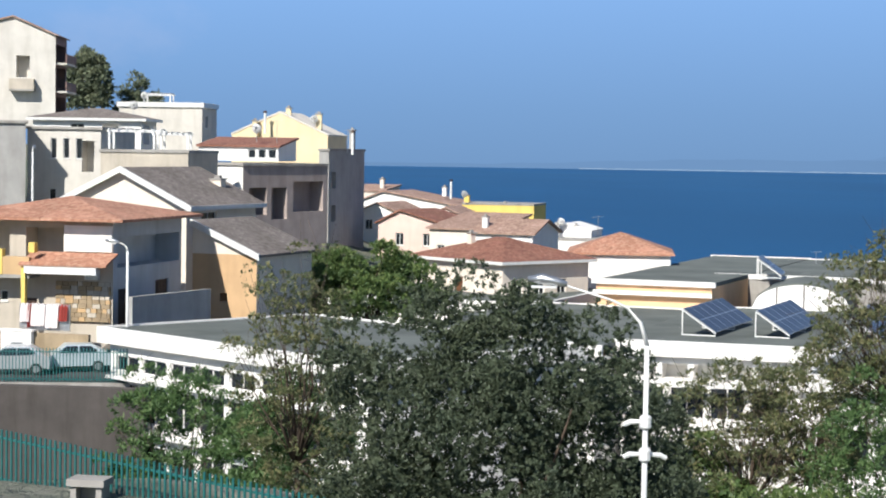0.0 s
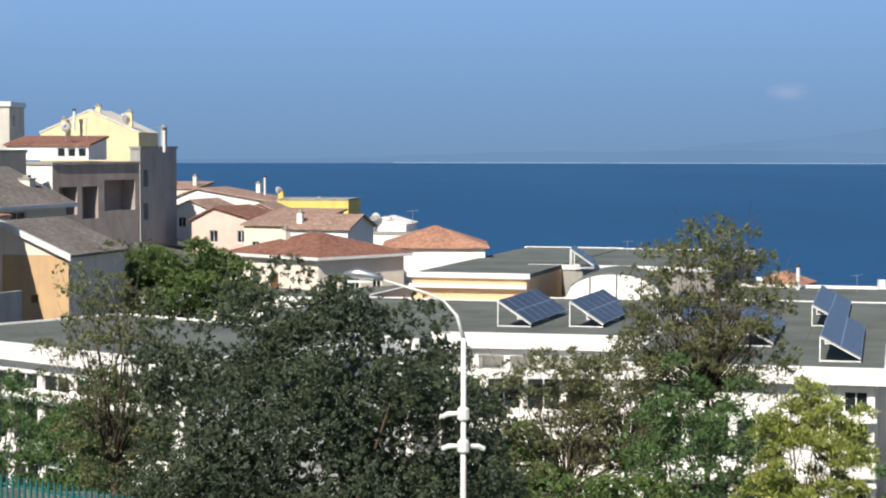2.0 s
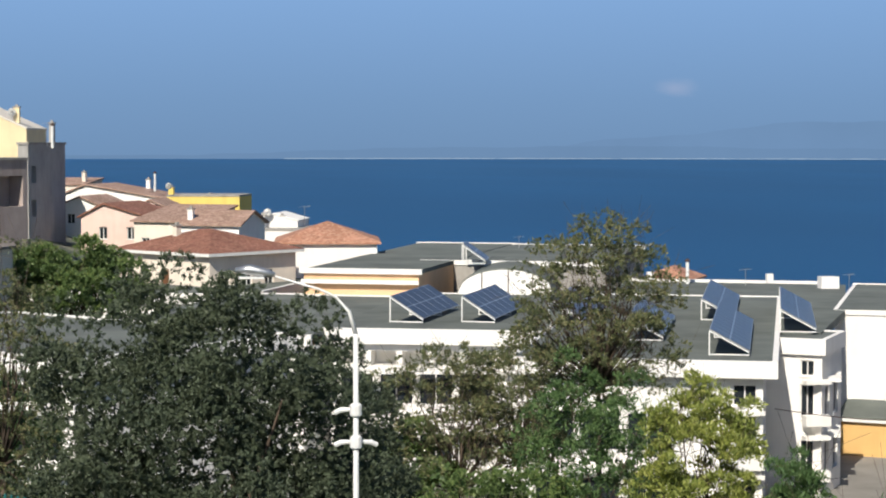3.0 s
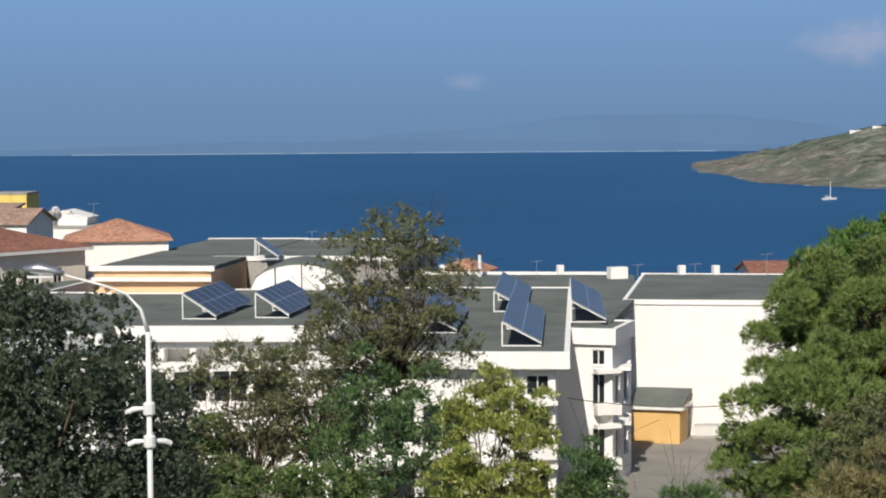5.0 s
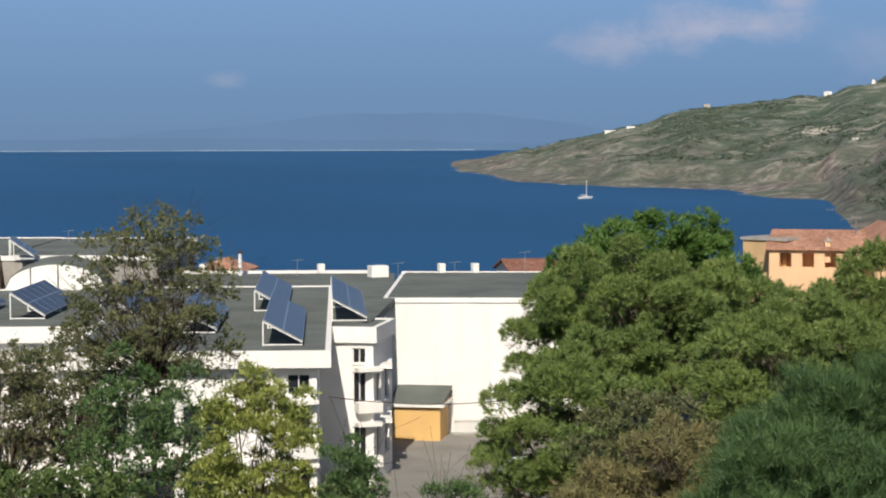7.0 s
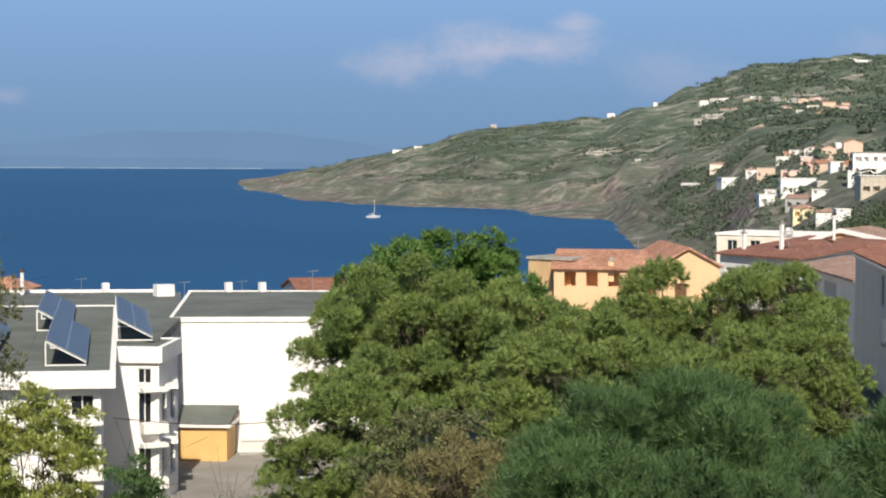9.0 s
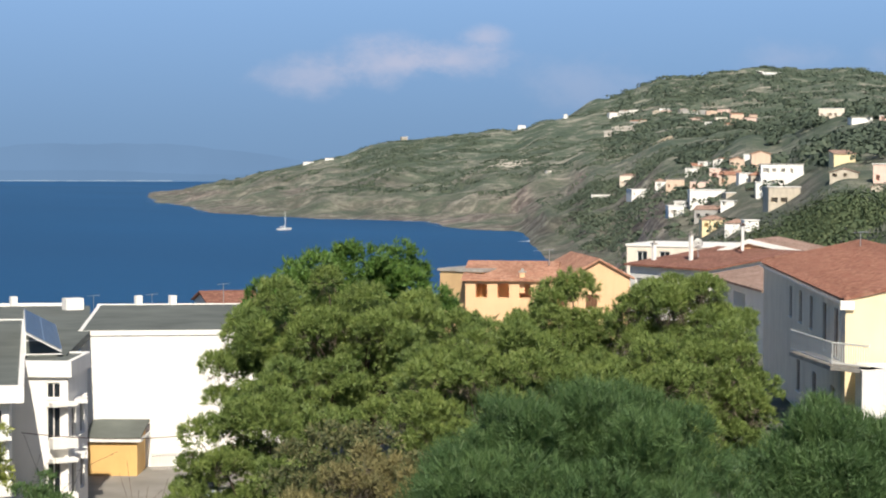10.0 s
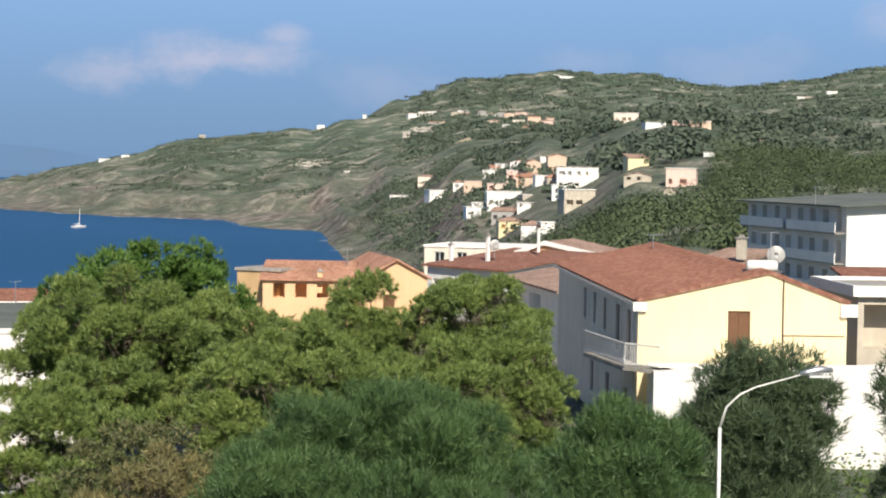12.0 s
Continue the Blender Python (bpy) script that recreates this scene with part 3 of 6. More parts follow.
def leaf_mesh(name, pts, out, length, width, rng, tidy=0.5):
    """Many small separate leaves at pts, turned roughly outwards."""
    k = len(pts)
    rand = rng.normal(size=(k, 3))
    nrm = out * tidy + rand * (1 - tidy) * 0.8
    nrm /= np.linalg.norm(nrm, axis=1, keepdims=True) + 1e-9
    a = np.cross(nrm, rng.normal(size=(k, 3)))
    a /= np.linalg.norm(a, axis=1, keepdims=True) + 1e-9
    b = np.cross(nrm, a)
    ln = length * rng.uniform(0.6, 1.3, (k, 1))
    wd = width * rng.uniform(0.6, 1.3, (k, 1))
    co = np.stack([pts - a * ln / 2, pts + b * wd / 2 + nrm * wd * 0.15, pts + a * ln / 2, pts - b * wd / 2 + nrm * wd * 0.15], 1).reshape(-1, 3)
    me = bpy.data.meshes.new(name)
    me.vertices.add(4 * k)
    me.vertices.foreach_set("co", co.astype(np.float32).ravel())
    me.loops.add(4 * k)
    me.loops.foreach_set("vertex_index", np.arange(4 * k, dtype=np.int32))
    me.polygons.add(k)
    me.polygons.foreach_set("loop_start", np.arange(0, 4 * k, 4, dtype=np.int32))
    me.update(calc_edges=True)
    return me


def lobes_in(rng, centre, radii, count, size, flat=0.8, low=-0.5):
    """Clumps spread evenly over the skin of an egg, some of them further in."""
    out = []
    for i in range(count):
        z = 1 - (1 - low) * (i + 0.5) / count
        a = i * 2.39996
        h = math.sqrt(max(0.0, 1 - z * z))
        d = np.array((h * math.cos(a), h * math.sin(a), z)) + rng.normal(size=3) * 0.12
        d /= max(1.0, np.linalg.norm(d) / 1.1)
        k = rng.uniform(0.82, 1.04) if rng.random() < 0.75 else rng.uniform(0.35, 0.8)
        s = size * rng.uniform(0.65, 1.35)
        inner = np.maximum(np.array(radii) - s * 0.6, 0.2)
        out.append((np.array(centre) + d * inner * k, np.array((s, s, s * flat))))
    return [out[i] for i in rng.permutation(len(out))]


def sprays(rng, lobes, tufts, spray, length, width, up=0.4, open_=0.6, broad=False, name="crown", low=-0.4):
    """Tufts of fine needles, or of small leaves when broad, standing out from the skin of each clump."""
    c = np.repeat(np.array([q[0] for q in lobes]), tufts, axis=0)
    r = np.repeat(np.array([q[1] for q in lobes]), tufts, axis=0)
    d = rng.normal(size=c.shape)
    d /= np.linalg.norm(d, axis=1, keepdims=True)
    d[:, 2] = np.where(d[:, 2] < low, -d[:, 2], d[:, 2])
    p = c + d * r * (0.55 + 0.5 * rng.random((len(c), 1)) ** 0.6)
    axis = d * 0.6 + np.array((0, 0, up)) + rng.normal(size=c.shape) * 0.3
    axis /= np.linalg.norm(axis, axis=1, keepdims=True)
    p, axis = np.repeat(p, spray, axis=0), np.repeat(axis, spray, axis=0)
    k = len(p)
    way = axis + rng.normal(size=(k, 3)) * open_
    way /= np.linalg.norm(way, axis=1, keepdims=True)
    side = np.cross(way, rng.normal(size=(k, 3)))
    side /= np.linalg.norm(side, axis=1, keepdims=True) + 1e-9
    ln = length * rng.uniform(0.6, 1.35, (k, 1))
    wd = width * rng.uniform(0.6, 1.3, (k, 1)) / 2
    p = p + rng.normal(size=(k, 3)) * length * 0.25
    if broad:
        co = np.stack([p, p + way * ln * 0.5 + side * wd, p + way * ln, p + way * ln * 0.5 - side * wd], 1)
    else:
        co = np.stack([p - side * wd, p + side * wd, p + way * ln], 1)
    n = co.shape[1]
    me = bpy.data.meshes.new(name)
    me.vertices.add(n * k)
    me.vertices.foreach_set("co", co.astype(np.float32).ravel())
    me.loops.add(n * k)
    me.loops.foreach_set("vertex_index", np.arange(n * k, dtype=np.int32))
    me.polygons.add(k)
    me.polygons.foreach_set("loop_start", np.arange(0, n * k, n, dtype=np.int32))
    me.update(calc_edges=True)
    return me


def tree(name, label, bearing, rng_m, base, centre_z, radii, mat, seed, count=40, size=1.0, tufts=50, spray=14, leaf=(0.22, 0.06), limbs=14, category="tree", group="trees of the slope",
         flat=0.8, low=-0.5, trunk=0.22, up=0.4, open_=0.6, broad=False, airy=False, dead=0):
    """Trunk, forking limbs and a crown of many clumps; dead: tufts of dry twigs under each clump."""
    rng = np.random.default_rng(seed)
    p = spot(bearing, rng_m)
    ob = thing(name, pose(p.x, p.y, base), label, category, group)
    c = np.array((0, 0, centre_z - base))
    lobes = lobes_in(rng, c, radii, count, size, flat, low)
    bm = bmesh.new()
    fork = Vector((0, 0, max(0.8, (centre_z - base) - radii[2] * 0.6)))
    tube(bm, [(0, 0, -0.6), Vector((0.06, 0.04, fork.z * 0.5)), fork], [trunk * 1.25, trunk, trunk * 0.8], 9)
    for lc, lr in lobes[:limbs]:
        e = Vector(lc)
        midp = fork.lerp(e, 0.5) + Vector(rng.normal(size=3)) * 0.25
        tip = e + (e - midp) * (0.3 if airy else -0.1)
        tube(bm, [fork, midp, fork.lerp(e, 0.85), tip], [trunk * 0.5, trunk * 0.24, trunk * 0.11, trunk * 0.04], 5)
        if airy:
            for _ in range(3):
                q = midp.lerp(e, rng.uniform(0.3, 1.0))
                tube(bm, [q, q + Vector(rng.normal(size=3)) * 0.35 + Vector((0, 0, 0.25)), q + Vector(rng.normal(size=3)) * 0.6 + Vector((0, 0, 0.5))], [trunk * 0.1, trunk * 0.07, 0.006], 3)
    part("trunk", bm, BARK, ob, smooth=True)
    part("crown", sprays(rng, lobes, tufts, spray, leaf[0], leaf[1], up, open_, broad), mat, ob)
    if dead:
        under = [(q - np.array((0, 0, s[2] * 0.55)), s * np.array((0.9, 0.9, 0.6))) for q, s in lobes[: len(lobes) * 2 // 3]]
        part("dead_foliage", sprays(rng, under, dead, 8, leaf[0] * 1.7, leaf[1] * 0.6, 0.0, 0.8, False, "dead_foliage", -1.0), TWIG, ob, "dry grey-brown twigs")
    return ob


OAK = leaves("holm_oak_leaves", (0.054, 0.075, 0.044), (0.07, 0.094, 0.056), (0.1, 0.124, 0.08), 0.65, 0.2)
PINE = leaves("pine_needles", (0.12, 0.18, 0.05), (0.185, 0.262, 0.072), (0.29, 0.355, 0.12), 0.6, 0.3)
PINE_BRIGHT = leaves("fresh_pine_needles", (0.06, 0.13, 0.026), (0.1, 0.2, 0.04), (0.16, 0.26, 0.06), 0.6, 0.3)
FEATHER = leaves("feathery_green_leaves", (0.055, 0.115, 0.04), (0.1, 0.18, 0.065), (0.17, 0.26, 0.1), 0.6, 0.3)
ROBINIA = leaves("robinia_leaves", (0.06, 0.11, 0.034), (0.12, 0.19, 0.06), (0.22, 0.28, 0.1), 0.55, 0.3)
OLIVE = leaves("olive_brown_leaves", (0.08, 0.1, 0.045), (0.15, 0.175, 0.08), (0.27, 0.25, 0.13), 0.6, 0.3)
LIME = leaves("yellow_green_leaves", (0.16, 0.2, 0.045), (0.32, 0.37, 0.09), (0.5, 0.52, 0.17), 0.55, 0.35)
DRY = leaves("dry_brush", (0.12, 0.11, 0.045), (0.22, 0.2, 0.09), (0.32, 0.28, 0.14), 0.8, 0.2)
TAMARISK = leaves("dark_feathery_leaves", (0.05, 0.085, 0.045), (0.085, 0.13, 0.07), (0.14, 0.2, 0.11), 0.6, 0.3)
HILL_LEAF = leaves("grey_green_leaves", (0.12, 0.15, 0.1), (0.17, 0.2, 0.135), (0.23, 0.26, 0.18), 0.8, 0.3)
TAMARISK_GREEN = leaves("fine_tamarisk_green", (0.052, 0.112, 0.04), (0.086, 0.165, 0.06), (0.14, 0.225, 0.09), 0.6, 0.3)
TWIG = leaves("dry_twigs", (0.07, 0.055, 0.042), (0.13, 0.105, 0.08), (0.22, 0.19, 0.15), 0.9, 0.1)

tree("holm_oak", "broad dense holm oak with grey-green leaves", 1.7, 43, 26.5, 32.0, (4.7, 3.8, 5.1), OAK, 1, 240, 0.8, 75, 14, (0.095, 0.046), trunk=0.3, flat=1.0, limbs=8, low=-0.7, broad=True, open_=0.8, up=0.8)
tree("holm_oak", "low dense holm oak bush beside the lamp", 6.4, 47, 26.5, 29.8, (1.5, 1.5, 4.0), OAK, 2, 60, 0.65, 55, 13, (0.1, 0.05), flat=1.0, limbs=6, broad=True, open_=0.8)
tree("robinia_tree", "leafy green tree behind the school wing", -2.3, 128, 23, 30.0, (5.2, 4, 4.0), ROBINIA, 3, 80, 1.0, 55, 13, (0.23, 0.1), limbs=30, broad=True)
tree("olive_tree", "sparse brownish tree with thin branches", -4.3, 62, 25, 32.4, (2.4, 1.8, 4.4), OLIVE, 4, 110, 0.5, 16, 9, (0.13, 0.05), limbs=40, trunk=0.1, airy=True, low=-0.95, broad=True)
tree("robinia_tree", "bushy green tree in front of the school wing", -7.6, 74, 23.5, 27.8, (3.4, 2, 4.1), FEATHER, 5, 90, 0.6, 26, 10, (0.2, 0.06), limbs=24, airy=True, low=-0.9, trunk=0.12, broad=True)
tree("robinia_tree", "fresh green bush beside the holm oak", -4.6, 66, 24, 28.2, (2.3, 2, 4.4), FEATHER, 6, 90, 0.6, 30, 10, (0.19, 0.06), limbs=8, broad=True)
tree("acacia_tree", "airy acacia with thin bare twigs at its top", 13.4, 58, 25, 34.6, (2.7, 2.1, 3.3), OLIVE, 7, 170, 0.42, 17, 9, (0.12, 0.045), limbs=110, trunk=0.07, airy=True, low=-0.8, broad=True)
tree("acacia_tree", "reddish-brown thinning acacia by the school", 9.2, 60, 25, 30.9, (3.1, 2, 3.0), OLIVE, 8, 130, 0.45, 14, 9, (0.13, 0.05), limbs=60, trunk=0.07, airy=True, low=-0.8, broad=True)
tree("acacia_tree", "green acacia with feathery leaves", 13.3, 56, 25, 30.0, (2.5, 2, 3.8), FEATHER, 9, 110, 0.55, 26, 10, (0.14, 0.045), low=-0.8, limbs=20, airy=True, trunk=0.1, broad=True)
tree("acacia_tree", "sparse acacia with rust-tinged leaves", 11.0, 62, 25, 31.2, (2.4, 1.8, 2.6), OLIVE, 31, 100, 0.45, 16, 9, (0.13, 0.05), limbs=60, trunk=0.08, airy=True, low=-0.8, broad=True)
tree("shrub", "low green shrubs under the acacias", 10.4, 54, 25, 28.4, (3.4, 1.6, 2.7), ROBINIA, 10, 100, 0.5, 22, 10, (0.14, 0.06), category="shrub", limbs=10, broad=True)
tree("shrub", "dense green bush at the school wall", 7.8, 60, 25, 28.4, (1.8, 1.6, 3.0), ROBINIA, 41, 70, 0.5, 24, 10, (0.14, 0.06), category="shrub", limbs=8, broad=True)
tree("ash_tree", "young tree with yellow-green leaves", 16.4, 52, 25, 30.4, (1.9, 1.3, 3.4), LIME, 11, 120, 0.36, 22, 9, (0.17, 0.05), limbs=60, trunk=0.07, airy=True, low=-0.8, broad=True, up=0.9)
tree("shrub", "grey-green feathery shrub on the slope", 19.2, 50, 26, 30.2, (0.95, 0.7, 1.9), FEATHER, 12, 40, 0.3, 22, 9, (0.17, 0.04), category="shrub", limbs=30, trunk=0.05, airy=True, broad=True, up=0.8)
tree("shrub", "grey-green feathery shrub in front of the yard", 22.2, 48, 27, 29.9, (1.3, 0.9, 1.4), FEATHER, 13, 34, 0.3, 16, 9, (0.2, 0.035), category="shrub", limbs=30, trunk=0.05, airy=True, broad=True, up=0.8)
tree("pine_tree", "broad rounded pine with yellow-green needle clumps", 28.3, 80, 23, 31.0, (6.0, 4.8, 4.4), PINE, 14, 120, 0.95, 110, 18, (0.2, 0.045), flat=0.75, trunk=0.3, limbs=60, low=-0.5, dead=10)
tree("pine_tree", "bright green pine standing behind the broad one", 28.3, 98, 23, 30.6, (6.2, 3.4, 5.2), PINE_BRIGHT, 15, 120, 0.95, 45, 14, (0.32, 0.09), flat=0.9, limbs=8)
tree("pine_tree", "low spreading pine at the yard's edge", 25.9, 66, 24, 28.9, (3.5, 2.8, 3.6), PINE, 16, 70, 0.75, 90, 17, (0.17, 0.04), flat=0.85, limbs=12, low=-0.6, dead=8)
tree("pine_tree", "wide pine with open branches", 38.0, 82, 24, 32.2, (3.6, 3.4, 3.4), PINE, 17, 58, 0.85, 95, 17, (0.2, 0.046), flat=0.75, limbs=40, low=-0.6, dead=16)
tree("pine_tree", "slim pine between the broad ones", 34.7, 84, 24, 31.7, (2.5, 2.4, 3.4), PINE, 18, 44, 0.8, 85, 17, (0.2, 0.046), flat=0.8, limbs=20, low=-0.6, dead=12)
tree("pine_tree", "tall narrow pine beside the cream house", 39.5, 76, 24, 29.6, (1.9, 2.0, 4.3), PINE, 32, 44, 0.75, 85, 17, (0.19, 0.043), flat=0.8, limbs=20, low=-0.6, dead=16)
tree("pine_tree", "low pine crown in front of the slim pine", 32.6, 70, 24, 30.6, (4.6, 2.6, 3.6), PINE, 33, 74, 0.8, 85, 17, (0.18, 0.042), flat=0.75, limbs=16, low=-0.6, dead=10)
tree("pine_tree", "low pine crown below the open-branched pine", 37.0, 72, 24, 29.9, (3.4, 2.4, 3.6), PINE, 34, 56, 0.75, 85, 17, (0.18, 0.042), flat=0.75, limbs=16, low=-0.6, dead=10)
tree("pine_tree", "young pine crown in front of the tan house", 32.7, 98, 24, 29.4, (3.8, 2.4, 3.3), PINE, 35, 50, 0.8, 60, 15, (0.24, 0.06), flat=0.8, limbs=16, low=-0.6, dead=8)
tree("tamarisk", "wide feathery green tamarisk bush", 34.9, 46, 27, 30.6, (4.7, 3.2, 4.2), TAMARISK_GREEN, 19, 150, 0.9, 95, 18, (0.26, 0.02), limbs=6, open_=0.5, up=0.7)
tree("shrub", "low green bush under the pines", 28.3, 58, 25.5, 29.2, (3.0, 1.8, 3.2), OLIVE, 45, 70, 0.6, 30, 10, (0.16, 0.06), category="shrub", limbs=6, broad=True)
tree("shrub", "dry brown brush on the slope", 28.6, 50, 27, 29.5, (3.0, 1.6, 3.1), DRY, 20, 90, 0.5, 30, 14, (0.2, 0.035), category="shrub", limbs=6, dead=12)
tree("tamarisk", "feathery green bush below the cream house", 42.6, 52, 27, 30.2, (2.7, 2.2, 3.7), TAMARISK_GREEN, 21, 100, 0.75, 60, 16, (0.3, 0.028), limbs=6, open_=0.5, up=0.6)
tree("tamarisk", "dark feathery tree against the terrace wall", 46.4, 55, 27, 30.9, (2.6, 2.3, 4.1), TAMARISK, 22, 110, 0.8, 65, 16, (0.28, 0.03), limbs=8, open_=0.5, up=0.6)
tree("tamarisk", "dark feathery tree beside the terrace wall", 51.9, 56, 27, 31.0, (2.2, 2, 4.6), TAMARISK, 23, 70, 0.75, 50, 14, (0.28, 0.035), limbs=8, open_=0.5, up=0.6)
tree("pine_tree", "tall dark pine on the hill", -10.5, 235, 39, 46.4, (2.7, 1.8, 5.0), HILL_LEAF, 24, 50, 0.9, 24, 10, (0.5, 0.25), limbs=8, broad=True)
tree("pine_tree", "slender grey-green tree on the hill", -9.1, 240, 39, 43.8, (3.2, 1.8, 4.6), HILL_LEAF, 25, 50, 0.8, 16, 9, (0.5, 0.2), limbs=20, airy=True, broad=True)


def scatter_mesh(name, rng, places, per, spread, size, lift):
    """Clumps of leafy scrub or far tree crowns, many in one mesh."""
    P = np.repeat(np.array(places), per, axis=0)
    d = rng.normal(size=P.shape)
    d /= np.linalg.norm(d, axis=1, keepdims=True)
    d[:, 2] = np.abs(d[:, 2])
    s = np.repeat(rng.uniform(0.45, 1.6, len(places)), per)[:, None]
    P = P + d * s * np.array(spread) * rng.uniform(0.6, 1.0, (len(P), 1)) + np.array((0, 0, lift)) * s
    return leaf_mesh(name, P, d, size, size * 0.8, rng, 0.85)


def sown(rng, count, b0, b1, r0, r1, keep, low=4.0):
    out = []
    while len(out) < count:
        b, r = rng.uniform(b0, b1), math.sqrt(rng.uniform(r0 ** 2, r1 ** 2))
        p = spot(b, r)
        if keep(p):
            z = ground_z(p.x, p.y)
            if z > low:
                out.append((p.x, p.y, z - 0.3))
    return out


# hill leaf colours shifted grey-blue: aerial haze is painted into them
HAZED_WOOD = leaves("haze_greyed_pine_crowns", (0.05, 0.08, 0.042), (0.08, 0.115, 0.058), (0.125, 0.155, 0.078), 0.8, 0.2, 0.06)
HAZED_MAQUIS = leaves("dark_maquis", (0.068, 0.098, 0.076), (0.088, 0.12, 0.092), (0.115, 0.145, 0.112), 0.9, 0.2, 0.02)
HAZED_SCRUB = leaves("haze_greyed_scrub", (0.07, 0.1, 0.076), (0.096, 0.13, 0.097), (0.14, 0.165, 0.13), 0.9, 0.2, 0.02)
rng = np.random.default_rng(77)
in_village = lambda p: 37.0 < math.degrees(math.atan2(p.x, p.y)) < 41.7 and 430 < math.hypot(p.x, p.y) < 1000
patchy = lambda p: noise.noise(Vector((p.x / 90, p.y / 90, 3))) > -0.12
wood = sown(rng, 560, 39.5, 56, 215, 560, lambda p: noise.noise(Vector((p.x / 60, p.y / 60, 5))) > -0.3 and not in_village(p) and not (p.length > 330 and p.x < p.y))
tagged(part("pine_wood", scatter_mesh("pine_wood", rng, wood, 380, (3.8, 3.8, 3.2), 0.45, 2.2), HAZED_WOOD), "dense dark green pine wood on the hillside", "wood", kind="stuff")
wood = sown(rng, 2600, 38, 58, 560, 1500, lambda p: patchy(p) and (not in_village(p) or rng.random() < 0.12))
tagged(part("hill_wood", scatter_mesh("hill_wood", rng, wood, 46, (4.6, 4.6, 3.4), 1.9, 1.6), HAZED_MAQUIS), "dark woods and scrub on the upper hill", "wood", kind="stuff")
bush = sown(rng, 6500, 24, 41, 900, 2500, lambda p: noise.noise(Vector((p.x / 50, p.y / 50, 3))) + 0.6 * noise.noise(Vector((p.x / 220, p.y / 220, 8))) > 0.1, 16.0)
tagged(part("headland_scrub", scatter_mesh("headland_scrub", rng, bush, 12, (3.4, 3.4, 1.2), 1.7, 0.3), HAZED_SCRUB), "low green scrub scattered over the headland", "scrub", kind="stuff")
bush = sown(rng, 3500, 36, 58, 1500, 3000, lambda p: True)
tagged(part("ridge_scrub", scatter_mesh("ridge_scrub", rng, bush, 26, (11, 11, 2.4), 3.6, 0.2), HAZED_MAQUIS), "dark maquis along the far ridge", "scrub", kind="stuff")
bush = sown(rng, 2400, 34.5, 39.5, 330, 1150, lambda p: noise.noise(Vector((p.x / 40, p.y / 40, 3))) > -0.15 and (not in_village(p) or rng.random() < 0.3), 5.0)
tagged(part("cliff_scrub", scatter_mesh("cliff_scrub", rng, bush, 20, (3.2, 3.2, 1.4), 1.2, 0.3), HAZED_SCRUB), "low scrub on the slope above the cove", "scrub", kind="stuff")
grass = sown(rng, 2800, -14, 56, 36, 98, lambda p: p.x > -2 or math.hypot(p.x, p.y) > 54)
tagged(part("undergrowth", scatter_mesh("undergrowth", rng, grass, 40, (0.9, 0.9, 0.8), 0.18, 0.2), ROBINIA), "tangled green undergrowth on the slope", "undergrowth", kind="stuff")


# ---- bare rock, cuttings and surf ----


def rock_patch(name, label, b0, b1, r0, r1, mat, step, seed, keep=0.0, lift=0.8):
    """A bare patch that follows the ground, with a ragged edge."""
    bm = bmesh.new()
    nb2 = max(4, int(math.radians(b1 - b0) * r0 / step))
    nr2 = max(4, int((r1 - r0) / step))
    grid = {}
    for i in range(nb2 + 1):
        for j in range(nr2 + 1):
            p = spot(b0 + (b1 - b0) * i / nb2, r0 + (r1 - r0) * j / nr2)
            grid[i, j] = (p.x, p.y, max(ground_z(p.x, p.y), 0.0) + lift)
    made = {}
    for i in range(nb2):
        for j in range(nr2):
            u, v = (i + 0.5) / nb2 * 2 - 1, (j + 0.5) / nr2 * 2 - 1
            x, y, _ = grid[i, j]
            if 1 - u * u - v * v + 1.1 * noise.noise(Vector((x / (step * 5), y / (step * 5), seed))) > keep:
                corners = ((i, j), (i + 1, j), (i + 1, j + 1), (i, j + 1))
                for k in corners:
                    if k not in made:
                        made[k] = bm.verts.new(grid[k])
                bm.faces.new([made[k] for k in corners])
    return tagged(part(name, bm, mat), label, "bare rock", kind="structure")


PALE_ROCK = plain("pale_quarried_rock", (0.5, 0.46, 0.39), 0.95, 0, 0.3, 0.08)
TAN_ROCK = plain("tan_cliff_rock", (0.4, 0.33, 0.23), 0.95, 0, 0.45, 0.12)
CHALK = plain("white_quarry_face", (0.78, 0.76, 0.72), 0.95, 0, 0.15, 0.05)
rock_patch("ground_quarry", "white quarry scar below the hill crest", 40.25, 40.95, 2480, 2660, CHALK, 7, 1, 0.1, 2.5)
rock_patch("ground_cutting", "pale earth cutting on the far hill", 35.8, 36.7, 1880, 1990, PALE_ROCK, 7, 2, 0.0, 2.0)
rock_patch("ground_bluff", "pale bluff on the headland slope", 27.2, 29.0, 1690, 1780, PALE_ROCK, 4, 4, 0.5, 0.3)
rock_patch("ground_clearing", "dry clearing on the hill slope", 36.4, 38.2, 1330, 1500, TAN_ROCK, 4, 5, 0.5, 0.3)
rock_patch("ground_headland_top", "pale path along the headland", 32.0, 34.0, 1650, 1760, PALE_ROCK, 4, 6, 0.7, 0.3)
FOAM = plain("white_surf_foam", (0.75, 0.78, 0.8), 0.7, 0, 0.1)
bm = bmesh.new()
rs = random.Random(8)
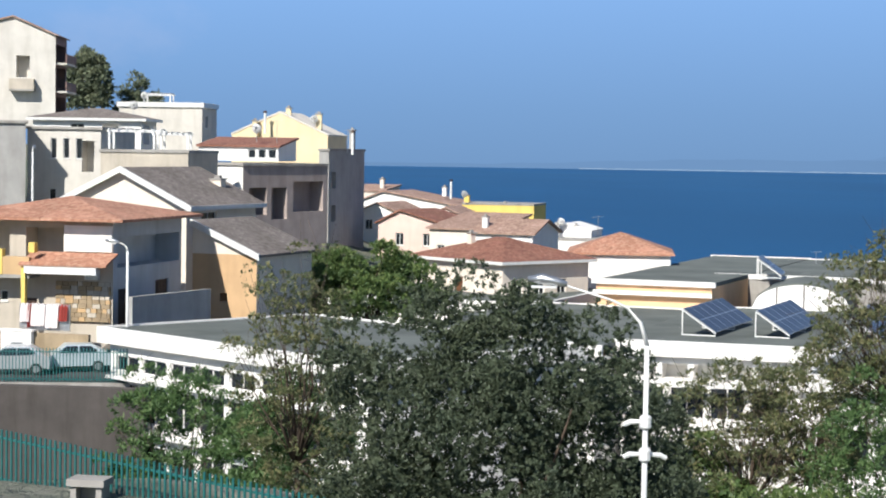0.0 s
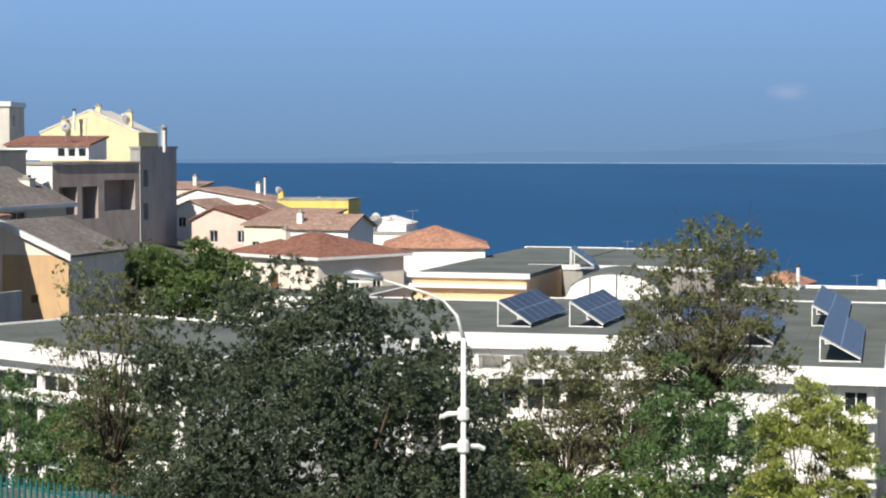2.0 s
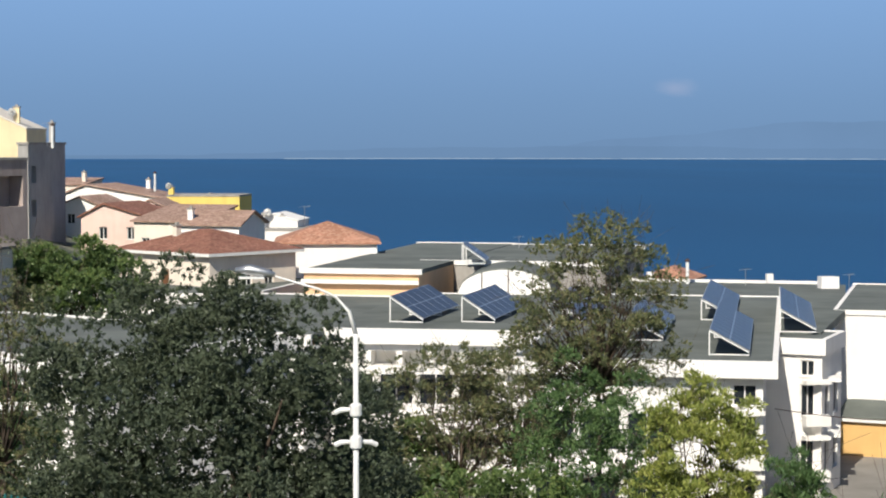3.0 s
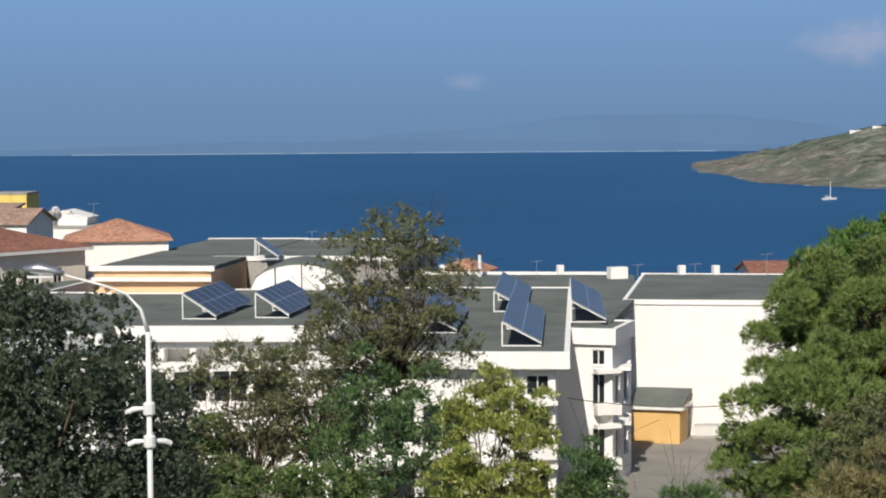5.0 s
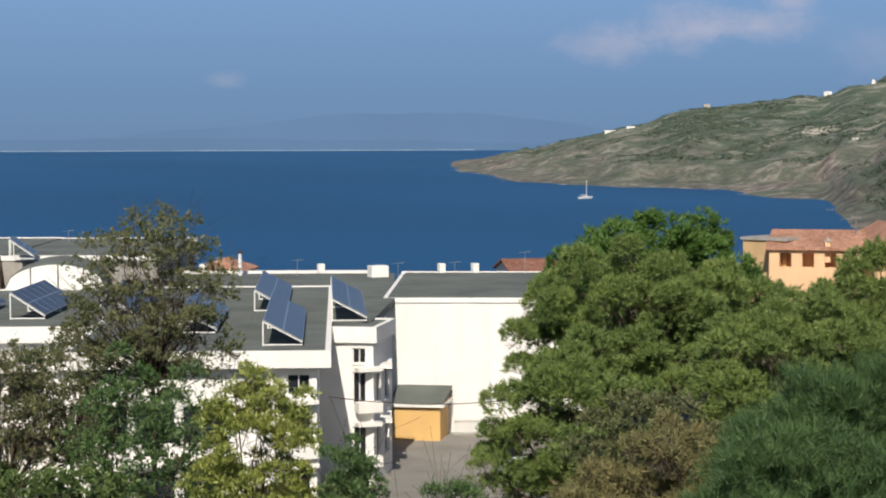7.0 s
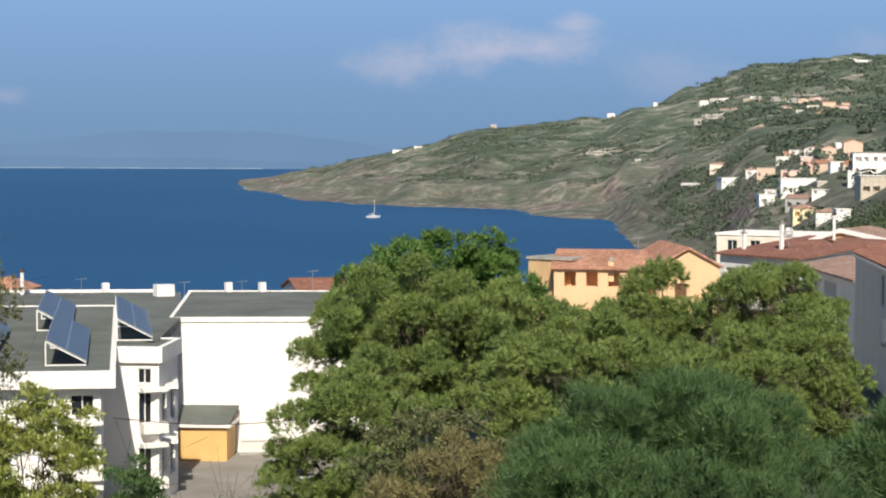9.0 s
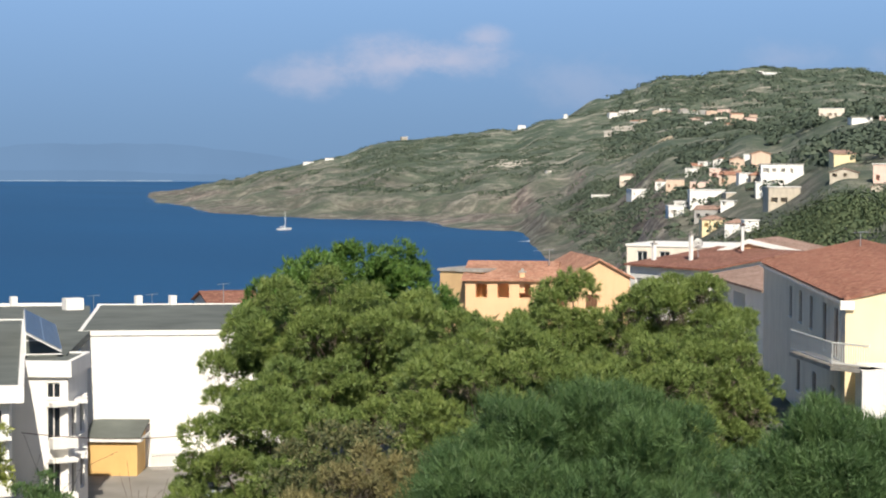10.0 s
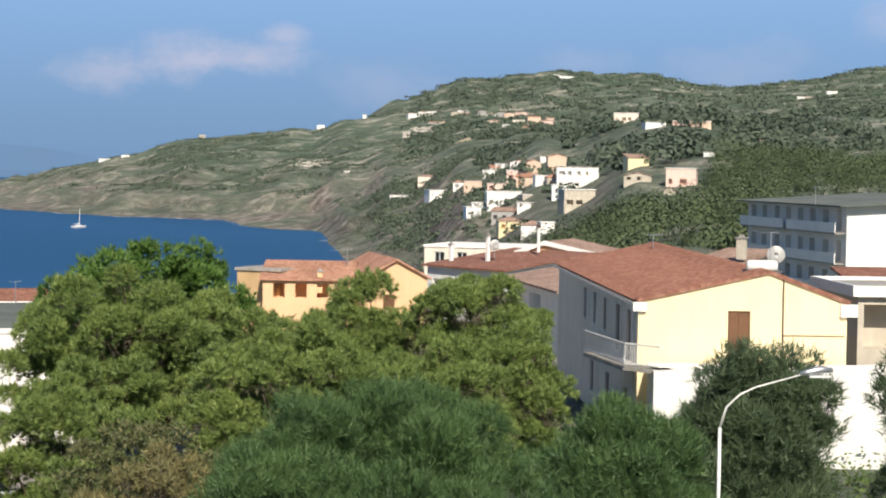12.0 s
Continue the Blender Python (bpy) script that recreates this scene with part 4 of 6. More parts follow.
for _ in range(9000):
    b, r = rs.uniform(22.3, 37), rs.uniform(850, 2650)
    p = spot(b, r)
    z = ground_z(p.x, p.y)
    if -0.9 < z < 0.1 and noise.noise(Vector((p.x / 30, p.y / 30, 2))) > 0.05:
        a, c = rs.uniform(2, 6), rs.uniform(0.8, 2.0)
        d = Vector((math.cos(radians(-b)), math.sin(radians(-b)), 0))
        e = Vector((-d.y, d.x, 0))
        q = Vector((p.x, p.y, 0.12))
        face(bm, q - d * a, q - e * c, q + d * a, q + e * c)
tagged(part("surf", bm, FOAM), "thin white surf along the rocks", "surf", kind="stuff")

# ---- town on the left ----
O = Opening
house("house", "two-storey house with an orange tiled hip roof", -14.2, 112.2, -9.77, 108, 10, 27.6, 35.9, SHADED_WHITE, ORANGE_TILE, "hip", 1.0, 1.0, front=BEIGE, openings=
      [O(FRONT, 4.2, 5.4, 2.3, 2.4, LOGGIA), O(FRONT, 0.4, 5.4, 2.8, 2.4, LOGGIA), O(FRONT, 3.9, 1.4, 1.0, 2.4, DOOR), O(FRONT, 2.6, 3.6, 0.5, 0.6, PANE), O(RIGHT, 0.6, 5.6, 9.0, 1.7, LOGGIA), O(RIGHT, 0.7, 2.2, 1.3, 2.2, SHUTTER), O(RIGHT, 6.0, 2.6, 2.0, 2.0, SHUTTER)], shutter=DARK)
house("house", "house with a white-edged gable and grey roof", -11.25, 128.6, -7.64, 124, 10, 27, 36.3, SHELL, GREY_TILE, "gable", 2.2, 0.5,
      [O(RIGHT, 2.0, 6.6, 2.2, 2.2, PANE)], fascia=WHITE_PAINT, chimneys=((7.0, 8.6, 36.2, 0.8, 1.6),))
house("house", "tan house annex with a sloping white edge", -7.45, 119, -5.55, 117, 8, 26, 33.5, SHELL, GREY_TILE, "side", 1.9, 0.3, fascia=WHITE_PAINT, front=TAN, openings=[O(FRONT, 1.9, 4.6, 0.5, 0.5, LOGGIA)])
house("house", "grey flat-roofed house with narrow windows", -12.25, 165, -10.15, 163, 10, 29, 41.5, PALE, CONCRETE, "flat", 0, 0.2,
      row_of(FRONT, 2.0, 1.1, 3, 9.9, 0.55, 1.7, PANE) + [O(FRONT, 4.5 + 0.2, 8.8, 1.1, 2.6, LOGGIA)] + row_of(FRONT, 1.9, 2.2, 2, 6.4, 0.6, 1.0, PANE))
house("house", "plain grey house on the hill", -14.8, 160, -12.3, 160, 10, 29, 41.9, GREY, CONCRETE, "flat", 0, 0.2, [O(FRONT, 1.0, 8.5, 3.2, 2.2, LOGGIA)])
house("house", "white house with a dark hip roof", -12.1, 187, -8.98, 185, 9, 34, 42.6, WHITE, GREY_TILE, "hip", 0.9, 0.5,
      [O(FRONT, 3.6, 6.9, 1.3, 1.2, PANE), O(FRONT, 6.6, 6.5, 1.6, 1.6, LOGGIA), O(RIGHT, 1.2, 6.2, 3.5, 1.8, LOGGIA)], fascia=WHITE_PAINT)
house("house", "beige terrace wall house with openings", -10.15, 151, -7.6, 149, 9, 30, 39.7, BEIGE, CONCRETE, "flat", 0, 0.1)
house("house", "tall pale house with a gable and arched opening", -14.6, 212, -11.46, 210, 8.5, 42, 51.7, SHADED_MAROON, BROWN_TILE, "gable", 1.9, 0.3, front=PALE, openings=[O(FRONT, 7.6, 5.2, 1.4, 2.3, LOGGIA), O(RIGHT, 0.8, 1.0, 6.8, 2.2, LOGGIA), O(RIGHT, 0.8, 4.2, 6.8, 2.2, LOGGIA), O(RIGHT, 0.8, 7.0, 6.8, 1.8, LOGGIA)], side_wall=MAUVE, peak=0.62)
house("house", "pale flat-roofed house with a white parapet", -9.63, 222, -7.2, 220, 9, 39, 44.8, PALE, CONCRETE, "flat", 0, 0.15, [O(RIGHT, 2, 3.2, 1.2, 1.4, PANE)], fascia=WHITE_PAINT)
house("house", "yellow gabled house above the others", -6.33, 201, -3.49, 199, 12, 30, 41.4, CREAM, IVORY, "gable", 2.3, 0.08,
      [O(RIGHT, 2, 8, 1.2, 1.6, PANE)], chimneys=((8.9, 1.5, 41.4, 0.6, 2.2), (5.6, 2.0, 43.4, 0.5, 0.8), (2.6, -0.6, 40.6, 0.5, 2.2)))
house("house", "mauve house with arched balcony and white end wall", -7.4, 163.7, -5.99, 160, 11, 29, 38.7, MAUVE, CONCRETE, "flat", 0, 0.15, front=WHITE, openings=
      [O(RIGHT, 0.8, 5.4, 2.2, 2.3, LOGGIA), O(RIGHT, 3.6, 5.0, 2.0, 2.7, LOGGIA), O(RIGHT, 6.4, 5.6, 4.0, 2.6, LOGGIA), O(RIGHT, 4.6, 0.8, 2.0, 2.2, LOGGIA)])
house("house", "white attic storey with a low red roof", -7.3, 167, -4.95, 165, 6, 38.9, 40.1, WHITE, RED_TILE, "lean", 0.7, 0.2, row_of(FRONT, 4.4, 0.9, 3, 0.25, 0.7, 0.75, PANE))
house("house", "narrow dark rendered house with a chimney", -3.74, 185.3, -3.45, 185.0, 12, 29, 40, GREY, CONCRETE, "flat", 0, 0.1,
      [O(RIGHT, 1.0, 7.2, 1.4, 1.6, LOGGIA), O(RIGHT, 1.0, 4.0, 1.4, 1.6, LOGGIA)], chimneys=((1.0, 7.6, 40, 0.5, 1.9),))
house("house", "small yellow house by the sea", -2.9, 252, -1.85, 250, 6, 28, 34.6, SHELL, BROWN_TILE, "lean", 0.7, 0.2, chimneys=((4.2, 2, 35, 0.5, 1.2),))
house("house", "white house with a dark red roof", -2.8, 238, 0.6, 232, 9, 27, 33.2, WHITE, BROWN_TILE, "gable", 1.7, 0.3, peak=0.3, chimneys=((10.6, 5, 34.4, 0.5, 1.1),))
house("house", "low white house with a dark tiled roof", -2.65, 214, -1.3, 212, 8, 27, 33.0, WHITE, BROWN_TILE, "gable", 1.1, 0.3, [O(FRONT, 1.2, 4.2, 0.9, 1.1, PANE)])
house("house", "white house with a dark gable roof", -0.5, 210, 0.6, 209, 7, 27, 32.9, PINK, BROWN_TILE, "gable", 0.9, 0.25, ())
house("house", "pink house with two white windows", -1.95, 192, -0.05, 189, 8, 28, 32.8, PINK, RED_TILE, "gable", 1.2, 0.3, [O(FRONT, 1.9, 2.6, 0.9, 1.2, PANE), O(FRONT, 4.9, 2.6, 0.9, 1.2, PANE)], peak=0.35)
house("house", "cream house with a brown shed roof", -0.42, 181, 1.45, 178, 8, 27, 32.7, SHELL, BROWN_TILE, "lean", 1.2, 0.3, [O(FRONT, 0.8, 3.2, 0.8, 1.0, PANE)])
house("house", "bright yellow house with a roof terrace", 0.55, 231, 2.68, 229, 7, 26, 33.8, YELLOW, CONCRETE, "flat", 0, 0.05, [O(FRONT, 1.3, 5.6, 1.0, 1.0, PANE)], chimneys=((0.3, 1, 33.4, 0.6, 1.3), (5, 1, 33.4, 0.7, 0.4)))
house("house", "white house with a brown roof", 0.95, 176, 2.66, 174, 7, 27, 32.6, WHITE, BROWN_TILE, "cross", 1.1, 0.35, [O(FRONT, 0.4, 3.4, 0.9, 1.4, SHUTTER)], chimneys=((0.6, 1.0, 32.6, 0.5, 1.4),))
house("house", "white terraced house with a roof patio", 2.2, 196, 4.5, 194, 8, 26, 31.3, WHITE, CONCRETE, "flat", 0, 0.05, [O(FRONT, 0.3, 3.2, 2.0, 1.5, LOGGIA), O(FRONT, 3.4, 3.5, 0.7, 0.9, PANE), O(FRONT, 5.6, 3.5, 1.0, 0.9, PANE)], chimneys=((3.6, 2, 31.3, 0.6, 1.3), (5.4, 3, 31.3, 0.5, 1.2)))
house("house", "white house with a low gable", 3.0, 198, 4.4, 197, 6, 31.3, 32.0, WHITE, WHITE, "gable", 0.7, 0.1)
house("house", "house with a broad red hip roof", -0.85, 158, 1.78, 150, 9.5, 25, 31.4, SHELL, RED_TILE, "hip", 1.5, 0.5, [O(FRONT, 5.0, 3.6, 1.0, 1.4, SHUTTER)] + row_of(RIGHT, 1.2, 2.4, 3, 3.6, 1.0, 1.3, PANE), fascia=WHITE_PAINT, chimneys=((3.6, 3.0, 32.0, 0.5, 1.3),))
house("house", "large white house with an orange hip roof", 3.8, 160, 6.76, 160, 9, 24, 31.7, WHITE, ORANGE_TILE, "hip", 1.5, 0.35, [O(LEFT, 1.5, 3.6, 1.0, 1.6, SHUTTER)])

# balcony and bare concrete strips of the tall pale house
p0, p1 = spot(-14.6, 212), spot(-11.46, 210)
TALL = pose(p0.x, p0.y, 42, 0, 0, math.degrees(math.atan2(p1.y - p0.y, p1.x - p0.x)))
ob = thing("balcony", TALL, "small beige balcony under an arched opening", "balcony")
box_part("parapet", (7.0, 9.6, -1.2, -1.0, 3.9, 5.0), BEIGE, ob)
box_part("slab", (7.0, 9.6, -1.2, -0.02, 3.7, 3.9), CONCRETE, ob)
for x in (7.0, 9.4):
    box_part("cheek", (x, x + 0.2, -1.0, -0.02, 3.9, 5.0), BEIGE, ob)
for k in range(3):
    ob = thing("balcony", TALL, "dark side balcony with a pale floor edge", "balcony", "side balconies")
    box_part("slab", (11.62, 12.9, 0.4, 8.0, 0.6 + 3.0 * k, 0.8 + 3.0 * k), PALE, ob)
    box_part("parapet", (12.75, 12.88, 0.4, 8.0, 0.82 + 3.0 * k, 1.75 + 3.0 * k), SHADED_MAROON, ob)

# fittings on the front of the orange-roofed house
p0, p1 = spot(-14.2, 112.2), spot(-9.77, 108)
HM = pose(p0.x, p0.y, 27.6, 0, 0, math.degrees(math.atan2(p1.y - p0.y, p1.x - p0.x)))


def on_house(name, label, category, boxes, mat, m=HM):
    o = thing(name, m, label, category)
    for pname, dims, pm in boxes:
        box_part(pname, dims, pm or mat, o)
    return o


ob = thing("porch_roof", HM, "small orange tiled porch roof with a white edge", "porch roof")
bm = bmesh.new()
slab(bm, [(4.6, -1.7, 5.85), (9.8, -1.7, 5.85), (9.8, -0.02, 6.45), (4.6, -0.02, 6.45)], 0.12)
part("roof", bm, ORANGE_TILE, ob)
box_part("fascia", (4.9, 9.2, -1.66, -1.4, 5.3, 5.72), WHITE_PAINT, ob)
box_part("post", (4.7, 4.95, -1.6, -1.35, 1.2, 5.6), YELLOW, ob)
on_house("balcony_wall", "yellow posts and balcony wall of the house", "balcony", [("post", (3.1, 3.5, -1.5, -1.1, 5.2, 6.6), YELLOW), ("post", (5.1, 5.45, -1.5, -1.1, 6.45, 7.0), YELLOW), ("parapet", (-0.5, 5.1, -1.45, -1.2, 5.2, 6.2), OCHRE), ("slab", (-0.5, 5.1, -1.45, -0.02, 5.0, 5.2), CONCRETE)], OCHRE)
on_house("white_wall_panel", "white rendered upper wall beside the balcony", "wall panel", [("panel", (6.6, 9.45, -0.12, -0.01, 6.5, 7.95), WHITE)], WHITE)
ob = thing("stone_wall", HM, "wall clad with uneven yellow-brown stones", "stone wall")
rs = random.Random(5)
for row in range(9):
    u = 6.1
    while u < 9.35:
        wd = rs.uniform(0.28, 0.55)
        box_part("stone", (u + 0.015, min(u + wd, 9.4) - 0.015, -0.14 - rs.uniform(0, 0.05), -0.01, 2.6 + row * 0.25, 2.83 + row * 0.25), rs.choice((STONE, STONE, BEIGE, OCHRE)), ob)
        u += wd
on_house("air_conditioner", "white air conditioning unit on the wall", "air conditioner", [("body", (8.0, 8.8, -0.5, -0.2, 4.95, 5.5), WHITE_PAINT), ("grille", (8.1, 8.5, -0.52, -0.5, 5.0, 5.4), GALV)], WHITE_PAINT)
on_house("terrace_parapet", "low terrace wall with a white gate pillar", "terrace wall", [("wall", (3.4, 9.6, -3.4, -3.1, 0.2, 2.2), STONE), ("pillar", (4.6, 6.4, -3.75, -3.42, 0.2, 2.3), WHITE), ("cap", (4.5, 6.5, -3.8, -3.38, 2.3, 2.4), WHITE), ("meter_box", (5.2, 5.9, -3.79, -3.76, 1.0, 1.7), GALV)], STONE)
LINEN = plain("washed_linen", (0.75, 0.68, 0.66), 0.9, 0, 0.12)
RED_CLOTH = plain("dark_red_cloth", (0.28, 0.04, 0.03), 0.9)
ob = thing("laundry", HM, "white and red laundry hung over a drying rack", "laundry")
for u, wd, dr, mt in ((5.3, 0.55, 1.0, LINEN), (5.95, 0.8, 1.2, LINEN), (6.8, 0.75, 1.3, LINEN), (7.6, 0.5, 0.9, RED_CLOTH), (5.75, 0.18, 1.3, RED_CLOTH)):
    bm = bmesh.new()
    pts = [(-2.95, 3.75 - dr), (-2.8, 3.6), (-2.7, 3.75), (-2.6, 3.6), (-2.45, 3.75 - dr * 0.7)]
    for (y0, z0), (y1, z1) in zip(pts, pts[1:]):
        k = 6
        for i in range(k):
            a, c = u + wd * i / k, u + wd * (i + 1) / k
            fa, fc = 0.05 * math.sin(9 * i), 0.05 * math.sin(9 * i + 9)
            bm.faces.new([bm.verts.new(v) for v in ((a, y0 + fa, z0), (c, y0 + fc, z0), (c, y1 + fc, z1), (a, y1 + fa, z1))])
    bmesh.ops.remove_doubles(bm, verts=bm.verts, dist=0.001)
    bmesh.ops.solidify(bm, geom=bm.faces[:], thickness=0.02)
    part("cloth", bm, mt, ob)
box_part("rack", (5.2, 8.2, -2.74, -2.66, 2.3, 3.72), GALV, ob)
bm = bmesh.new()
a, c = spot(-9.2, 107), spot(-6.9, 113.5)
d = (c - a).normalized()
nn = Vector((-d.y, d.x, 0))
slab(bm, [(*(a).xy, 31.7), (*(c).xy, 31.7), (*(c + nn * 0.3).xy, 31.7), (*(a + nn * 0.3).xy, 31.7)], 7)
# grey instead of white here: the wall's shade is given by colour
tagged(part("wall_side_terrace", bm, GREY), "grey rendered side terrace wall", "wall", kind="structure")

# ---- the school ----
ROOF = 28.9


def school_block(b0, r0, b1, r1, depth, base, openings=(), parapet=0.75, top=ROOF, over=0.5, wall=WHITE, name="wing", kerb=True, ends=True):
    """One flat-roofed wing: walls with window bands, a projecting white edge, felt roof."""
    p0, p1 = spot(b0, r0), spot(b1, r1)
    w, turn = (p1 - p0).length, math.atan2(p1.y - p0.y, p1.x - p0.x)
    m = school.matrix_world.inverted() @ (Matrix.Translation((p0.x, p0.y, base)) @ Matrix.Rotation(turn, 4, "Z"))
    h = top - base
    X, Y = Vector((1, 0, 0)), Vector((0, 1, 0))
    bm = bmesh.new()
    sides = {FRONT: (Vector((0, 0, 0)), X, -Y, w), RIGHT: (Vector((w, 0, 0)), Y, X, depth), LEFT: (Vector((0, 0, 0)), Y, -X, depth), BACK: (Vector((0, depth, 0)), X, Y, w)}
    for key, (o, u, n, length) in sides.items():
        facade(bm, o, u, n, length, 0.0, h - parapet, [q for q in openings if q.side == key], 0.35)
    wing = part(name, bm, wall, school)
    wing.matrix_basis = m
    e = over
    bm = bmesh.new()
    strips = [(-e, w + e, -e, -e + 0.3 if kerb else -e + 0.02), (-e, w + e, depth - 0.3, depth)]
    if ends:
        strips += [(-e, -e + 0.3, -e + 0.3, depth - 0.3), (w + e - 0.3, w + e, -e + 0.3, depth - 0.3)]
    for d in strips:
        box_part("roof_edge", (*d, h - parapet, h + (0.08 if kerb or d[2] > 1 else -0.01)), WHITE, wing, "projecting white roof edge")
    bm = bmesh.new()
    slab(bm, [(-e + 0.28, -e + 0.28, h), (w + e - 0.28, -e + 0.28, h), (w + e - 0.28, depth - 0.28, h), (-e + 0.28, depth - 0.28, h)], 0.3)
    part("roof", bm, FELT, wing, "grey felt roof")
    for q in openings:
        if q.kind != LOGGIA:
            o, u, n, _ = sides[q.side]
            window_part(wing, o, u, n, q, BROWN, WHITE)
    return wing, w


school = thing("school", pose(*spot(10, 112, 19.5)), "long white flat-roofed school with window bands and roof panels", "school")


def band(side, length, z, h, step=2.4, u0=0.5, kind=PANE):
    return [O(side, u0 + i * step, z, step - 0.35, h, kind) for i in range(int((length - u0) / step))]


school_block(-9.84, 101, -2.2, 85, 14, 21.5, band(FRONT, 20, 6.9, 0.8) + band(FRONT, 20, 4.4, 1.9) + band(FRONT, 20, 1.4, 1.9), 0.75, top=30.55)
school_block(-6.2, 152, 2.8, 142, 24, 21.5, (), 0.7, top=28.8)
school_block(-1.9, 116, 4.6, 111.4, 29, 20, (), top=28.85, ends=False)
school_block(5.4, 115, 11.6, 113, 27.5, 19.5, band(FRONT, 12.2, 7.2, 0.9, 1.9, kind=LOGGIA) + band(FRONT, 12.2, 4.9, 2.0) + band(FRONT, 12.2, 1.6, 1.9), 0.85, ends=False)
school_block(11.2, 99.6, 18.25, 98.7, 42, 19.5, [O(FRONT, 10.7, 7.1, 1.2, 1.1, PANE), O(FRONT, 10.8, 4.3, 1.1, 2.3, PANE), O(FRONT, 10.8, 1.0, 1.1, 2.3, PANE)] + band(FRONT, 10.0, 4.6, 2.0) + band(FRONT, 10.0, 1.2, 2.0), 0.8, over=0.75)
school_block(18.15, 112.0, 19.95, 111.2, 5.5, 19.3, [O(FRONT, 2.35, 7.4, 0.8, 0.9, PANE), O(FRONT, 2.35, 4.9, 0.8, 2.0, PANE), O(FRONT, 2.35, 1.7, 0.8, 2.0, PANE)] + row_of(RIGHT, 0.8, 2.4, 2, 4.9, 1.3, 1.8, PANE) + row_of(RIGHT, 0.8, 2.4, 2, 1.7, 1.3, 1.8, PANE), 0.85, top=28.78, over=0.25)
school_block(20.3, 131, 27.5, 131, 24, 19.4, (), 0.35, over=0.1, name="gymnasium", kerb=False)
school_block(4.58, 141, 8.0, 138.8, 38, 20, (), 0.3, top=30.8, wall=APRICOT, over=0.3, name="hall", ends=False)
school_block(8.1, 151.3, 13.6, 148.7, 26, 20, (), 0.3, top=30.74, wall=CONCRETE, over=0.1, name="hall", ends=False)
bm = bmesh.new()
inv = school.matrix_world.inverted()
slab(bm, [inv @ spot(b, r, ROOF - 0.03) for b, r in ((4.5, 116), (11.4, 116), (19.9, 114.5), (20.6, 131), (20.6, 154.5), (13, 156), (13, 141), (4.5, 140))], 0.5)
part("roof", bm, FELT, school, "grey felt roof")
bm = bmesh.new()
a, c = inv @ spot(13, 156, ROOF), inv @ spot(20.4, 154.5, ROOF)
slab(bm, [a + Vector((0, 0, 0.2)), c + Vector((0, 0, 0.2)), c + Vector((0, 0.3, 0.2)), a + Vector((0, 0.3, 0.2))], 0.8)
part("roof_edge", bm, WHITE, school, "projecting white roof edge")
for z in (28.95, 30.05):      # white and apricot bands under the hall's roof
    a, c = inv @ spot(4.5, 140.5, z), inv @ spot(8.0, 138.3, z)
    bm = bmesh.new()
    slab(bm, [a, c, c + Vector((0, 0.5, 0)), a + Vector((0, 0.5, 0))], 0.28)
    part("band", bm, WHITE, school, "white band")
# white box vents
bm = bmesh.new()
boxed(bm, -0.7, 0.7, -0.5, 0.5, 0, 0.9, Matrix.Translation(inv @ spot(20.1, 150, ROOF)))
part("vent", bm, WHITE, school)
bm = bmesh.new()
boxed(bm, -0.4, 0.4, -0.3, 0.3, 0, 0.7, Matrix.Translation(inv @ spot(8.2, 140, ROOF)))
part("vent", bm, WHITE, school)


def local(ob, p):
    return ob.matrix_world.inverted() @ Vector(p)


def ledge(b, r, z, w, proud=0.9, h=0.28, turn=0.0, name="balcony"):
    p = local(school, spot(b, r, z))
    bm = bmesh.new()
    m = Matrix.Translation(p) @ Matrix.Rotation(radians(turn), 4, "Z")
    boxed(bm, -w / 2, w / 2, -proud, 0, 0, h, m)
    part(name, bm, WHITE, school)


for z in (23.6, 20.3):     # white window boxes and canopies
    ledge(17.65, 98.6, z - 0.2, 1.9, 0.8, 0.75)
    ledge(17.65, 98.6, z + 2.6, 1.9, 0.8, 0.22, name="canopy")
for z in (24.0, 20.8):
    ledge(19.75, 111.3, z - 0.1, 1.5, 0.7, 0.6)
    ledge(19.75, 111.3, z + 2.3, 1.5, 0.7, 0.22, name="canopy")
    for k in range(2):      # canopies on the shaded end
        p = local(school, (*spot(20.0, 111.1).xy, z + 2.3))
        bm = bmesh.new()
        boxed(bm, 0.25, 1.0, 1.0 + 2.6 * k, 2.6 + 2.6 * k, 0, 0.22, Matrix.Translation(p) @ Matrix.Rotation(radians(-20), 4, "Z"))
        part("canopy", bm, WHITE, school)
for z in (22.8, 26.4):
    ledge(8.4, 113.2, z, 12.0, 0.6, 0.25, -9, "canopy")
ledge(15.0, 98.9, 23.0, 9.0, 0.4, 0.25, -15, "canopy")
for z in (28.25, 25.6):
    ledge(-6.35, 92.6, z - 0.2, 19.5, 0.5, 0.16, -46.2, "canopy")

# vaulted rooflight
bm = bmesh.new()
c, ux = spot(10.6, 141.2, ROOF + 0.05), Vector((math.cos(radians(-15)), math.sin(radians(-15)), 0))
uy = Vector((-ux.y, ux.x, 0))
arc = [(-3.55 + 7.1 * i / 18, 1.75 * math.sqrt(max(0.0, 1 - (-1 + 2 * i / 18) ** 2)) ** 1.0) for i in range(19)]
o = local(school, c)
for (x0, z0), (x1, z1) in zip(arc, arc[1:]):
    slab(bm, [o + ux * x0 + Vector((0, 0, z0 + 0.12)), o + ux * x1 + Vector((0, 0, z1 + 0.12)), o + ux * x1 + uy * 16 + Vector((0, 0, z1 + 0.12)), o + ux * x0 + uy * 16 + Vector((0, 0, z0 + 0.12))], 0.12)
bmesh.ops.remove_doubles(bm, verts=bm.verts, dist=0.002)
